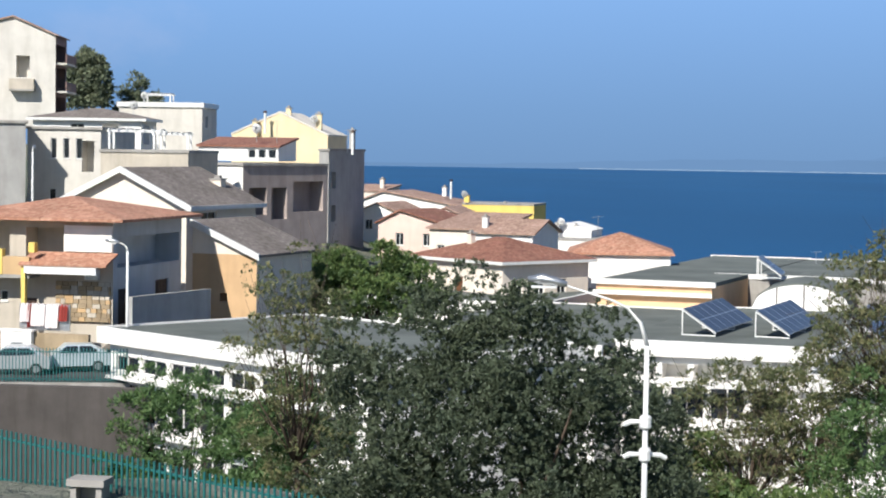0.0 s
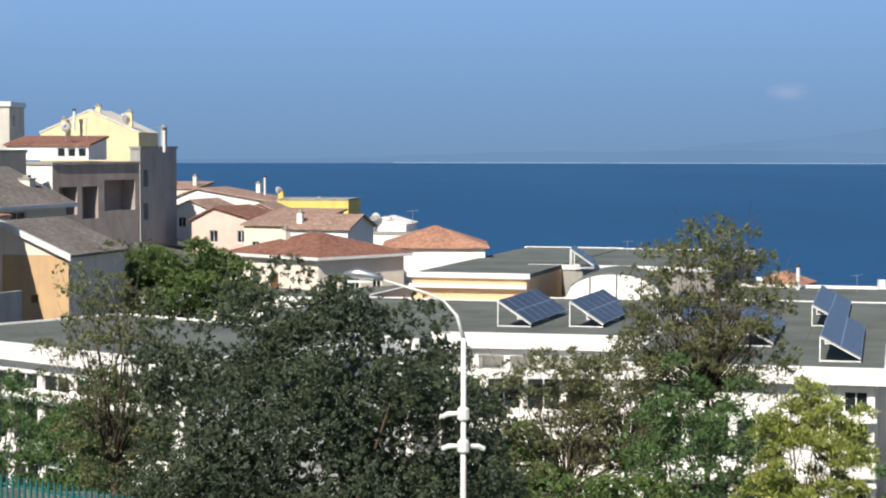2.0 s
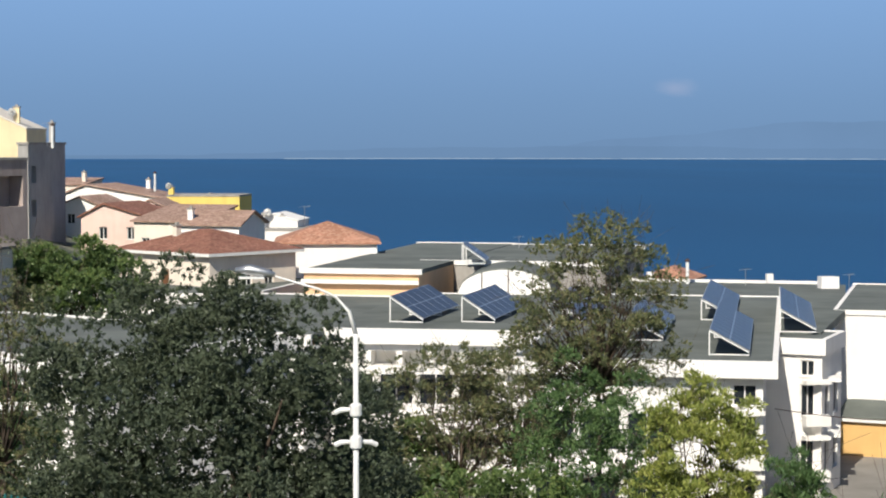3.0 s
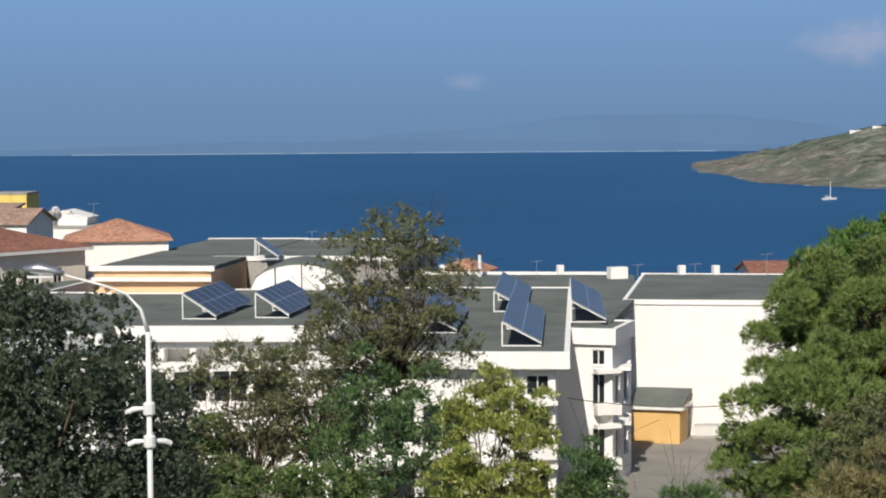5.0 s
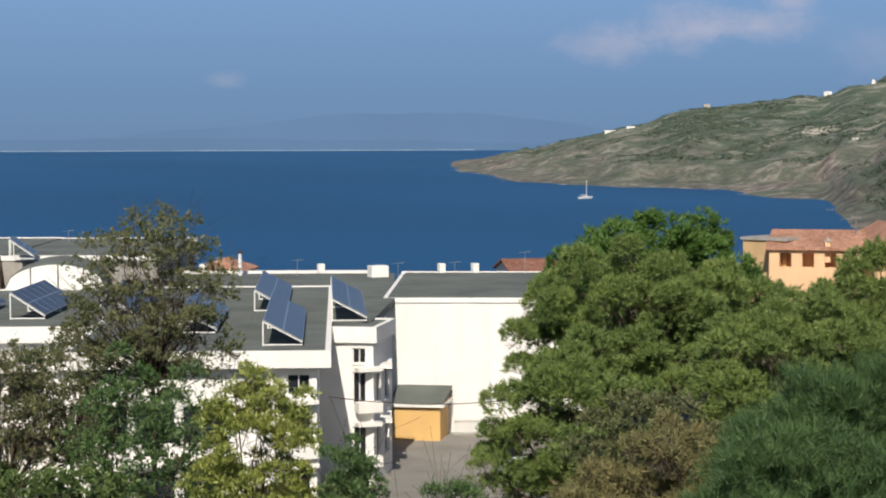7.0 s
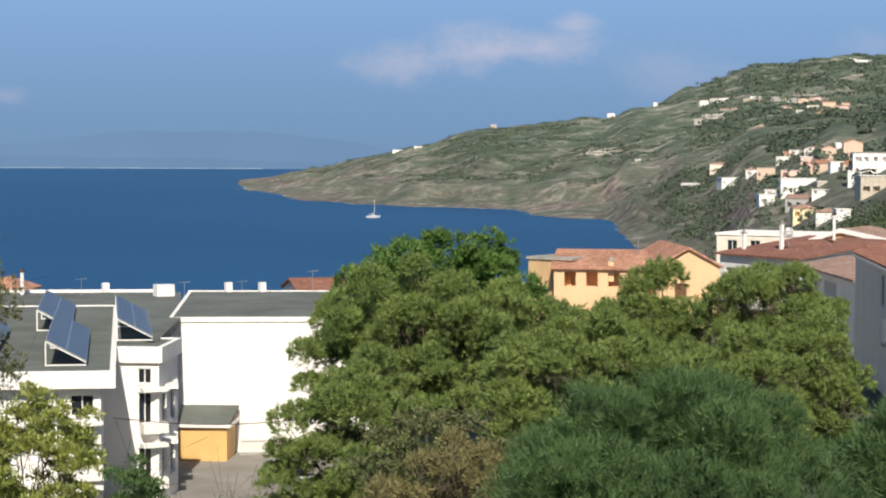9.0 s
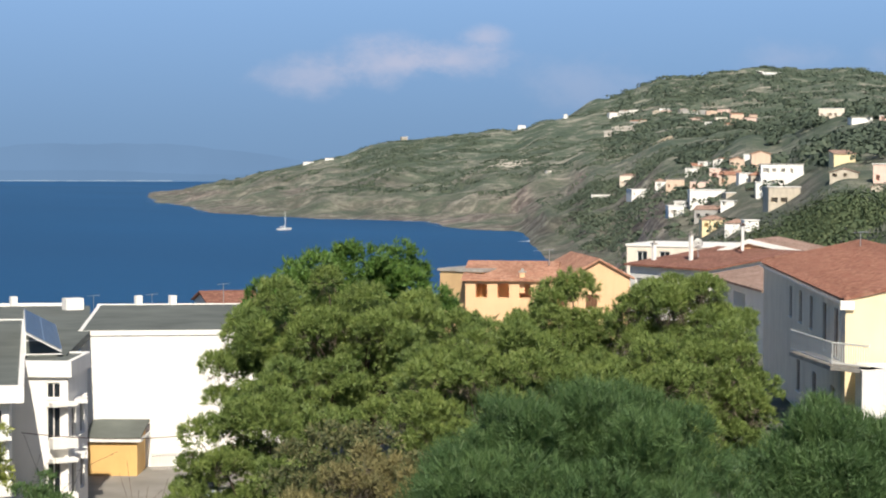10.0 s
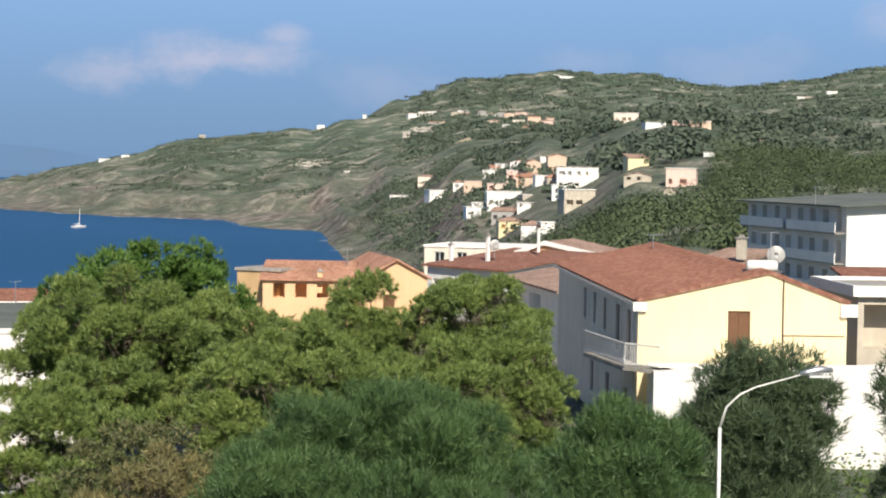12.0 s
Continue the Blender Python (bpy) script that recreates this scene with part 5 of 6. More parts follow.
vault = part("rooflight_vault", bm, FELT, school, "curved felt roof of the rooflight")
bm = bmesh.new()
for (x0, z0), (x1, z1) in zip(arc, arc[1:]):
    slab(bm, [o + ux * x0 + uy * -0.06 + Vector((0, 0, z0)), o + ux * x1 + uy * -0.06 + Vector((0, 0, z1)), o + ux * x1 + uy * 0.04 + Vector((0, 0, z1)), o + ux * x0 + uy * 0.04 + Vector((0, 0, z0))], max(z0, z1))
part("rooflight_pane", bm, WHITE, vault, "milky white rooflight panes")
bm = bmesh.new()
for k in (-1.75, 0.2, 2.0):
    a = o + ux * k - uy * 0.08
    tube(bm, [a, a + Vector((0, 0, 1.75 * math.sqrt(1 - (k / 3.55) ** 2)))], [0.05, 0.05], 4)
part("mullion", bm, DARK, vault)


def solar_array(b, r, length, width, turn, tilt, count, z=ROOF):
    """A tilted row of dark blue panels on a white steel stand; local x runs down the slope."""
    p = spot(b, r, z + 0.03)
    ob = thing("solar_array", pose(*p, 0, 0, turn), "tilted dark blue solar panels on a white stand", "solar panel", "solar arrays on the school roof")
    rise = width * math.sin(radians(tilt))
    run = width * math.cos(radians(tilt))
    tilt_m = Matrix.Translation((run, 0, 0.25)) @ Matrix.Rotation(radians(tilt), 4, "Y")
    for i in range(count):
        y0 = length * i / count
        y1 = length * (i + 1) / count - 0.05
        bm = bmesh.new()
        boxed(bm, -width, 0, y0, y1, 0, 0.05, tilt_m)
        mod = part("panel", bm, GALV, ob)
        bm = bmesh.new()
        for k in range(2):
            boxed(bm, -width + 0.04 + k * width / 2, -width / 2 - 0.04 + k * width / 2, y0 + 0.05, y1 - 0.05, 0.05, 0.056, tilt_m)
        part("cell_sheet", bm, PANEL, mod)
    for i in (0, count // 2, count):
        y = min(length * i / count, length - 0.1)
        for a, c2 in (((0, y, 0), (0, y, rise + 0.2)), ((0, y, 0.05), (run, y, 0.05)), ((0, y, rise + 0.18), (run, y, 0.18))):
            bm = bmesh.new()
            tube(bm, [a, c2], [0.05, 0.05], 4)
            part("strut", bm, WHITE_PAINT, ob)
    return ob


for b, r in ((7.15, 118.5), (9.3, 118.5), (11.9, 118.0)):
    solar_array(b, r, 10.0, 2.5, -22, 33, 6)
for b, r, ln in ((16.66, 101, 18), (16.42, 121, 17), (18.73, 114, 18), (14.2, 108, 13)):
    solar_array(b, r, ln, 2.35, -18.5, 28, 10)
solar_array(9.3, 146, 4.0, 2.2, -14, 35, 3, 30.8)

# shed, yard, gate
house("shed", "small ochre shed with a dark flat roof", 20.5, 127.6, 21.95, 127, 3.2, 19.4, 22.1, SHED_OCHRE, FELT, "lean", 0.6, 0.25, (), fascia=WHITE_PAINT, group="", category="shed")
p, q = spot(19.6, 60), spot(26, 60)
bm = bmesh.new()
for b0, b1 in zip([19.5 + i for i in range(6)], [20.5 + i for i in range(6)]):
    for r0, r1 in ((92, 108), (108, 131)):
        slab(bm, [spot(b0, r0, 19.62), spot(b1, r0, 19.62), spot(b1, r1, 19.62), spot(b0, r1, 19.62)], 0.4)
tagged(part("pavement_yard", bm, YARD), "worn grey asphalt yard of the school", "yard", kind="structure")


def slat_fence(name, a, c, height, step, mat, label, rails=2, slat_w=0.05, drop=0.0):
    """A fence of upright slats on rails, from a to c."""
    a, c = Vector(a), Vector(c)
    d = c - a
    length = d.xy.length
    ob = thing(name, pose(*a, 0, 0, math.degrees(math.atan2(d.y, d.x))), label, "fence")
    slope = d.z / length
    bm = bmesh.new()
    boxed(bm, -slat_w / 2, slat_w / 2, -0.015, 0.015, 0, height)
    first = part("slat", bm, mat, ob)
    me = first.data
    for i in range(1, int(length / step) + 1):
        o = new("slat", me)
        o.parent = ob
        o.location = (i * step, 0, slope * i * step)
    for k in range(rails):
        bm = bmesh.new()
        z = 0.12 + (height - 0.35) * k / max(1, rails - 1)
        slab(bm, [(0, 0.016, z + 0.05), (length, 0.016, z + 0.05 + d.z), (length, 0.05, z + 0.05 + d.z), (0, 0.05, z + 0.05)], 0.05)
        part("rail", bm, mat, ob)
    bm = bmesh.new()
    slab(bm, [(0, -0.12, -0.02), (length, -0.12, d.z - 0.02), (length, 0.12, d.z - 0.02), (0, 0.12, -0.02)], 1.6)
    part("plinth", bm, CONCRETE, ob)
    return ob


slat_fence("fence", spot(-15.5, 47.5, 32.3), spot(-2.6, 37.5, 31.75), 1.3, 0.165, SHADED_GREEN, "green metal slat fence on a low concrete plinth")
slat_fence("fence", spot(-16, 101, 27.95), spot(-9.25, 99.6, 27.85), 1.75, 0.17, SHADED_GREEN, "green metal fence along the car park edge")
slat_fence("gate", spot(22.35, 129.5, 19.7), spot(23.4, 129.5, 19.7), 1.9, 0.2, WHITE_PAINT, "white barred gate of the school yard")

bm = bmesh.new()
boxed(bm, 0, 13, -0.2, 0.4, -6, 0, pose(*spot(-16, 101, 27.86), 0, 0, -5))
tagged(part("wall_car_park", bm, SHADED_RUBBLE), "brown stone retaining wall under the car park", "wall", kind="structure")
bm = bmesh.new()
slab(bm, [spot(-17, 101, 27.9), spot(-9.2, 99.8, 27.9), spot(-8.8, 109, 27.9), spot(-17, 114, 27.9)], 0.4)
tagged(part("pavement_car_park", bm, ASPHALT), "grey asphalt car park beside the house", "car park", kind="structure")
bm = bmesh.new()
slab(bm, [spot(-22, 36, 32.6), spot(-8, 30, 32.6), spot(-5, 39, 32.3), spot(-20, 49, 32.3)], 0.5)
tagged(part("road", bm, ASPHALT), "grey asphalt road beside the green fence", "road", kind="structure")
ob = thing("pillar_box", pose(*spot(-10.4, 41.5, 31.8), 0, 0, -10), "squat concrete pillar with a dark recess", "pillar")
bm = bmesh.new()
for d in ((-0.35, -0.22, -0.25, 0.25, 0, 0.95), (0.22, 0.35, -0.25, 0.25, 0, 0.95), (-0.22, 0.22, 0.05, 0.25, 0, 0.95), (-0.22, 0.22, -0.25, 0.05, 0, 0.35)):
    boxed(bm, *d)
part("body", bm, CONCRETE, ob)
box_part("cap", (-0.42, 0.42, -0.32, 0.32, 0.95, 1.1), CONCRETE, ob)


def car(b, r, z, turn, mat, label):
    """A parked hatchback: body, glazing, wheels with rims, lamps."""
    ob = thing("car", pose(*spot(b, r, z), 0, 0, turn), label, "car", "parked cars")
    prof = [(-2.0, 0.3), (-2.05, 0.7), (-1.95, 0.95), (-1.0, 1.02), (-0.45, 1.45), (0.9, 1.48), (1.6, 1.1), (1.95, 0.95), (2.0, 0.35)]
    bm = bmesh.new()
    rings = []
    for y, k in ((-0.82, 0.97), (-0.7, 1.0), (0.7, 1.0), (0.82, 0.97)):
        rings.append([bm.verts.new((x * (1 if abs(y) < 0.75 else 0.985), y * (0.86 if zz > 1.2 else 1), zz)) for x, zz in prof])
    for r0, r1 in zip(rings, rings[1:]):
        for i in range(len(prof)):
            j = (i + 1) % len(prof)
            bm.faces.new((r0[i], r0[j], r1[j], r1[i]))
    bm.faces.new(rings[0])
    bm.faces.new(rings[-1][::-1])
    body = part("body", bm, mat, ob)
    for y in (-0.83, 0.8):
        bm = bmesh.new()
        for q in ([(-0.85, 1.03), (-0.42, 1.38), (0.2, 1.4), (0.2, 1.03)], [(0.27, 1.03), (0.27, 1.4), (0.85, 1.4), (1.35, 1.08)]):
            lo, hi = [], []
            for x, zz in q:
                yy = y * (1 - 0.14 * max(0.0, (zz - 1.0) / 0.45))
                lo.append(bm.verts.new((x, yy - 0.012, zz)))
                hi.append(bm.verts.new((x, yy + 0.03, zz)))
            bm.faces.new(lo)
            bm.faces.new(hi[::-1])
            for i in range(4):
                bm.faces.new((lo[i], lo[(i + 1) % 4], hi[(i + 1) % 4], hi[i]))
        part("side_window", bm, GLASS, body)
    for x in (-1.3, 1.25):
        for y in (-0.78, 0.78):
            bm = bmesh.new()
            bmesh.ops.create_cone(bm, cap_ends=True, segments=18, radius1=0.31, radius2=0.31, depth=0.2, matrix=pose(x, y, 0.31, 90))
            wheel = part("wheel", bm, TYRE, ob)
            bm = bmesh.new()
            bmesh.ops.create_cone(bm, cap_ends=True, segments=14, radius1=0.19, radius2=0.17, depth=0.03, matrix=pose(x, y + math.copysign(0.11, y), 0.31, 90))
            part("rim", bm, GALV, wheel)
    for y in (-0.6, 0.6):
        box_part("headlight", (-2.08, -1.98, y - 0.15, y + 0.15, 0.65, 0.8), WHITE_PAINT, ob)


SILVER = plain("silver_car_paint", (0.5, 0.53, 0.55), 0.25, 0.4, 0.05)
PALE_CAR = plain("pale_blue_car_paint", (0.5, 0.58, 0.62), 0.25, 0.2, 0.05)
BLACK_CAR = plain("dark_car_paint", (0.02, 0.025, 0.03), 0.2, 0.2, 0.05)
RED_CAR = plain("red_car_paint", (0.35, 0.03, 0.02), 0.3, 0.1, 0.05)
car(-12.6, 103.6, 27.92, 4, SILVER, "silver hatchback parked behind the fence")
car(-10.9, 104.6, 27.92, 14, PALE_CAR, "pale blue-grey car parked behind the fence")
car(-9.5, 105.5, 27.92, 20, BLACK_CAR, "dark car parked against the house")
car(24.0, 118, 19.63, 75, BLACK_CAR, "dark car parked under the pine")
car(24.2, 111, 19.63, 80, PALE_CAR, "pale car parked under the pine")

# ---- street lamps ----


def street_lamp(b, r, base, top, arm, turn, rise, label, cameras=(), k=1.0):
    """A bent-neck lamp post; local x is the way the arm reaches."""
    ob = thing("street_lamp", pose(*spot(b, r, base), 0, 0, turn), label, "street lamp", "street lamps")
    h = top - base
    bm = bmesh.new()
    tube(bm, [(0, 0, -0.3), (0, 0, h * 0.45), (0, 0, h - rise * 1.6)], [0.1 * k, 0.085 * k, 0.07 * k], 12)
    part("post", bm, WHITE_PAINT, ob, smooth=True)
    bm = bmesh.new()
    pts = [(0, 0, h - rise * 1.6)] + [(arm * (1 - math.cos(a)) * 0.62, 0, h - rise * 1.6 + rise * 1.25 * math.sin(a)) for a in (0.5, 0.9, 1.25)] + [(arm, 0, h - 0.02)]
    tube(bm, pts, [0.065 * k, 0.052 * k, 0.042 * k, 0.034 * k, 0.028 * k], 10)
    part("arm", bm, WHITE_PAINT, ob, smooth=True)
    bm = bmesh.new()
    tube(bm, [(arm - 0.1, 0, h - 0.02), (arm + 0.08, 0, h + 0.02), (arm + 0.4, 0, h + 0.08), (arm + 0.68, 0, h + 0.07)], [0.05, 0.1 * k ** 0.5, 0.13 * k ** 0.5, 0.05], 12)
    head = part("head", bm, GALV, ob, smooth=True)
    bm = bmesh.new()
    boxed(bm, arm + 0.1, arm + 0.6, -0.1, 0.1, h - 0.1, h - 0.06)
    part("glass", bm, WHITE_PAINT, head)
    for z, side in cameras:
        bm = bmesh.new()
        tube(bm, [(0, 0, z - base - 0.14), (0, 0, z - base - 0.1), (0, 0, z - base + 0.1), (0, 0, z - base + 0.14)], [0.08, 0.12, 0.12, 0.08], 10)
        mount = part("camera_mount", bm, WHITE_PAINT, ob)
        for s in side:
            bm = bmesh.new()
            tube(bm, [(0.1 * s, -0.1, z - base), (0.3 * s, -0.16, z - base - 0.02), (0.42 * s, -0.2, z - base - 0.08)], [0.04, 0.055, 0.05], 8)
            part("camera_housing", bm, WHITE_PAINT, mount)
    return ob


street_lamp(6.12, 38, 28.6, 37.42, 1.7, 173, 0.75, "white bent-neck street lamp with security cameras", ((34.05, (-1, 1)), (34.7, (1,))), 0.72)
street_lamp(45.38, 45, 30.0, 35.35, 2.0, -30, 0.8, "slim grey street lamp with a curved neck", (), 0.55)
street_lamp(-9.35, 101.5, 27.9, 35.0, 0.5, 178, 0.3, "thin pale street lamp beside the house", (), 0.9)
street_lamp(-12.1, 150, 33, 39.8, 0.2, 90, 0.2, "small street lamp in front of the grey house")

house("house", "low house with a red roof behind the gymnasium", 24.1, 172, 25.6, 173, 7, 20, 27.6, WHITE, RED_TILE, "cross", 0.9, 0.3, ())
house("house", "low house with an orange roof behind the school", 14.6, 178, 16.0, 177, 7, 20, 27.4, WHITE, ORANGE_TILE, "hip", 1.0, 0.3, ())
for b, r in ((14.9, 155.5), (18.4, 154.6), (22.0, 154.4), (23.0, 154.4)):
    p = inv @ spot(b, r, ROOF)
    bm = bmesh.new()
    boxed(bm, p.x - 0.25, p.x + 0.25, p.y - 0.25, p.y + 0.25, p.z, p.z + 0.75)
    part("vent", bm, WHITE, school)
# ---- right-hand houses ----
long_house = house("house", "long cream house with a red tiled gable roof", 42.9, 85, 48.99, 86.9, 32, 27.5, 34.25, IVORY, RED_TILE, "gable", 1.3, 0.1, front=BUTTER, openings=
      [O(FRONT, 4.0, 4.1, 1.0, 2.3, DOOR)] + [O(RIGHT, 2, 4.8, 1, 1.3, SHUTTER)] + row_of(LEFT, 2.2, 3.6, 2, 4.0, 1.1, 2.2, SHUTTER) + row_of(LEFT, 10.5, 4.0, 3, 4.6, 1.0, 1.6, SHUTTER) + row_of(LEFT, 3.0, 6.0, 3, 1.0, 1.2, 1.6, SHUTTER),
      shutter=BROWN, peak=0.62, group="houses on the slope")
apartment = house("apartment_block", "three-storey apartment block with dark balconies", 46.07, 219, 48.92, 192, 14, 27, 36.9, WHITE, FELT, "lean", 0.9, 1.15,
      [O(FRONT, u, z, 1.5, 2.1, LOGGIA) for u in (1.2, 4.6, 8.6, 12.0, 15.6, 19.0, 22.6, 26.0) for z in (1.4, 4.4, 7.4)], group="houses on the slope", category="apartment block")
aw = (spot(48.92, 192) - spot(46.07, 219)).length
for k in range(3):
    for u0, u1 in ((0.4, aw * 0.48), (aw * 0.52, aw - 0.4)):
        box_part("balcony", (u0, u1, -1.1, -1.0, 1.3 + 3 * k, 2.3 + 3 * k), WHITE, apartment)
        box_part("balcony_floor", (u0, u1, -1.1, -0.02, 1.15 + 3 * k, 1.3 + 3 * k), CONCRETE, apartment)
house("house", "tan flat-roofed house by the sea", 30.94, 152, 32.2, 150, 9, 25, 31.9, OCHRE, CONCRETE, "flat", 0, 0.15, (), group="houses on the slope")
house("house", "tan house with an orange roof and a row of windows", 31.7, 149, 34.3, 148.5, 11, 25, 31.2, APRICOT, ORANGE_TILE, "cross", 1.1, 0.3, row_of(FRONT, 0.8, 1.7, 3, 4.8, 0.9, 1.1, LOGGIA), group="houses on the slope", chimneys=((4.4, 0.5, 30.2, 0.4, 1.6),))
house("house", "apricot house with an orange gable roof", 34.75, 146, 36.6, 146.9, 12, 24, 31.6, APRICOT, ORANGE_TILE, "gable", 1.3, 0.3, [O(FRONT, 1.4, 5.1, 0.9, 1.2, SHUTTER)], group="houses on the slope")
house("house", "house with a dark red roof and white chimneys", 36.6, 168, 38.9, 160, 10, 25, 31.5, WHITE, RED_TILE, "lean", 1.2, 0.4, [O(FRONT, 0.8, 4.0, 1.4, 1.4, LOGGIA)], group="houses on the slope", chimneys=((0.8, 2, 31.6, 0.3, 1.7), (4.6, 3, 31.8, 0.28, 2.4)))
house("house", "pale house with a flat roof terrace", 36.5, 180, 39.4, 177, 8, 26, 32.8, SHELL, WHITE, "flat", 0, 0.1, row_of(FRONT, 1.0, 2.2, 3, 5.0, 1.0, 1.2, PANE), group="houses on the slope")
house("house", "peach house with a white-edged low gable", 39.3, 172, 41.6, 170, 9, 26, 32.6, APRICOT, BROWN_TILE, "gable", 0.9, 0.3, [O(FRONT, 1.5, 5.0, 0.9, 1.1, SHUTTER)], fascia=WHITE_PAINT, group="houses on the slope", peak=0.35)
house("house", "grey-roofed house beside the cream one", 39.0, 150, 40.6, 132, 8, 26, 31.6, WHITE, BROWN_TILE, "lean", 1.4, 0.4, [O(FRONT, 8, 3.4, 4, 1.6, LOGGIA)], group="houses on the slope")
house("house", "dark-shaded house with a scalloped white awning", 49.3, 97, 53, 99, 8, 28, 34.3, BEIGE, CONCRETE, "flat", 0, 0.3, [O(FRONT, 0.3, 3.4, 5.2, 2.2, LOGGIA)], group="houses on the slope", fascia=WHITE_PAINT)
house("house", "low house with a small red roof", 49.5, 118, 53, 120, 8, 28, 32.9, WHITE, RED_TILE, "lean", 1.0, 0.3, (), group="houses on the slope")
house("house", "small grey-roofed house behind the cream one", 44.3, 150, 45.7, 148, 7, 27, 32.9, BEIGE, BROWN_TILE, "lean", 0.9, 0.3, (), group="houses on the slope", chimneys=((4.2, 1, 33.4, 0.6, 1.6),))

# rows of barrel tiles on the long cream house
w, depth, h, rise, pk = 9.3, 32.0, 34.25 - 27.5, 1.3, 0.62
for x0, x1 in ((-0.27, w * pk), (w + 0.27, w * pk)):
    run = abs(x1 - x0)
    k = rise / (w * pk if x0 < 0 else w * (1 - pk))
    z0 = h - 0.25 * k + 0.165
    bm = bmesh.new()
    n_seg = 14
    rings = []
    for i in range(n_seg + 1):
        f = i / n_seg
        lift = 0.012 * (i % 2)
        rings.append([bm.verts.new((x0 + (x1 - x0) * f, 0.08 * math.cos(a), z0 + (h + rise + 0.165 - z0) * f + 0.04 * math.sin(a) + lift)) for a in (0, 0.8, 1.57, 2.34, 3.14)])
    for r0, r1 in zip(rings, rings[1:]):
        for j in range(4):
            bm.faces.new((r0[j], r0[j + 1], r1[j + 1], r1[j]))
    first = part("tile_row", bm, RED_TILE, long_house)
    for i in range(1, 130):
        o2 = new("tile_row", first.data)
        o2.parent = long_house
        o2.location = (0, i * 0.247, 0)

for name, dims, mat in (("conduit", (6.42, 6.48, -0.07, -0.01, 3.6, 8.1), DARK), ("conduit", (6.5, 9.2, -0.05, -0.01, 5.32, 5.35), BROWN), ("gutter", (-0.24, -0.1, 0, 32.0, 6.58, 6.7), WHITE_PAINT), ("downpipe", (-0.12, -0.02, 1.0, 1.1, 0, 6.6), WHITE_PAINT), ("verge_cap", (9.0, 9.75, -0.2, 0.0, 6.2, 6.75), WHITE), ("verge_cap", (-0.25, 0.35, -0.2, -0.12, 6.35, 6.75), WHITE)):
    box_part(name, dims, mat, long_house)

# overhead cable from the school to the slope
ob = thing("cable", pose(*spot(18.6, 98, 26.6)), "thin dark cable sagging across the yard", "cable")
d = spot(24.5, 100, 26.2) - spot(18.6, 98, 26.6)
bm = bmesh.new()
tube(bm, [d * (i / 12) + Vector((0, 0, -0.35 * math.sin(math.pi * i / 12))) for i in range(13)], [0.025] * 13, 5)
part("wire", bm, DARK, ob)

# terrace, balcony and roof gear of the cream house
bm = bmesh.new()
a, c = spot(43.4, 81.0), spot(54, 80)
slab(bm, [(a.x, a.y, 31.6), (c.x, c.y, 31.6), (*spot(54, 92).xy, 31.6), (*spot(49.2, 86.5).xy, 31.6), (*spot(43.2, 84.6).xy, 31.6)], 5.5)
tagged(part("wall_terrace", bm, WHITE), "white rendered retaining wall and paved terrace", "terrace", kind="structure")


def balcony(b0, r0, b1, r1, z, label):
    a, c = spot(b0, r0, z), spot(b1, r1, z)
    d = c - a
    length = d.xy.length
    ob = thing("balcony_rail", pose(*a, 0, 0, math.degrees(math.atan2(d.y, d.x))), label, "railing")
    box_part("slab", (0, length, -0.1, 0.9, -0.18, 0), CONCRETE, ob)
    box_part("handrail", (0, length, -0.05, 0.03, 0.95, 1.02), WHITE_PAINT, ob)
    box_part("foot_rail", (0, length, -0.05, 0.03, 0.1, 0.16), WHITE_PAINT, ob)
    k = int(length / 0.13)
    bm = bmesh.new()
    boxed(bm, -0.015, 0.015, -0.02, 0.0, 0.16, 0.95)
    first = part("baluster", bm, WHITE_PAINT, ob)
    for i in range(1, k):
        o2 = new("baluster", first.data)
        o2.parent = ob
        o2.location = (i * length / k, 0, 0)
    return ob


balcony(41.35, 89.5, 42.55, 83.2, 31.55, "white barred balcony rail on the house side")
balcony(42.55, 83.0, 43.6, 81.6, 31.6, "white barred rail at the terrace corner")
ob = thing("water_heater", pose(*spot(46.5, 88, 35.45), 0, 0, -40), "white solar water heater on the roof ridge", "water heater")
bm = bmesh.new()
tube(bm, [(-0.7, 0, 0.35), (-0.62, 0, 0.35), (0.62, 0, 0.35), (0.7, 0, 0.35)], [0.18, 0.28, 0.28, 0.18], 16)
part("tank", bm, WHITE_PAINT, ob, smooth=True)
bm = bmesh.new()
slab(bm, [(-0.9, -0.2, 0.2), (0.9, -0.2, 0.2), (0.9, -1.6, -0.2), (-0.9, -1.6, -0.2)], 0.06)
part("collector", bm, GLASS, ob)


def aerial(b, r, z, h, label="thin television aerial on a roof"):
    ob = thing("aerial", pose(*spot(b, r, z)), label, "aerial", "roof aerials")
    bm = bmesh.new()
    tube(bm, [(0, 0, -0.3), (0, 0, h)], [0.03, 0.025], 5)
    part("mast", bm, GALV, ob)
    bm = bmesh.new()
    tube(bm, [(-0.5, 0, h - 0.1), (0.5, 0, h - 0.02)], [0.02, 0.02], 4)
    for k in range(5):
        tube(bm, [(-0.4 + 0.2 * k, -0.25, h - 0.08), (-0.4 + 0.2 * k, 0.25, h - 0.08)], [0.015, 0.015], 4)
    part("antenna", bm, GALV, ob)


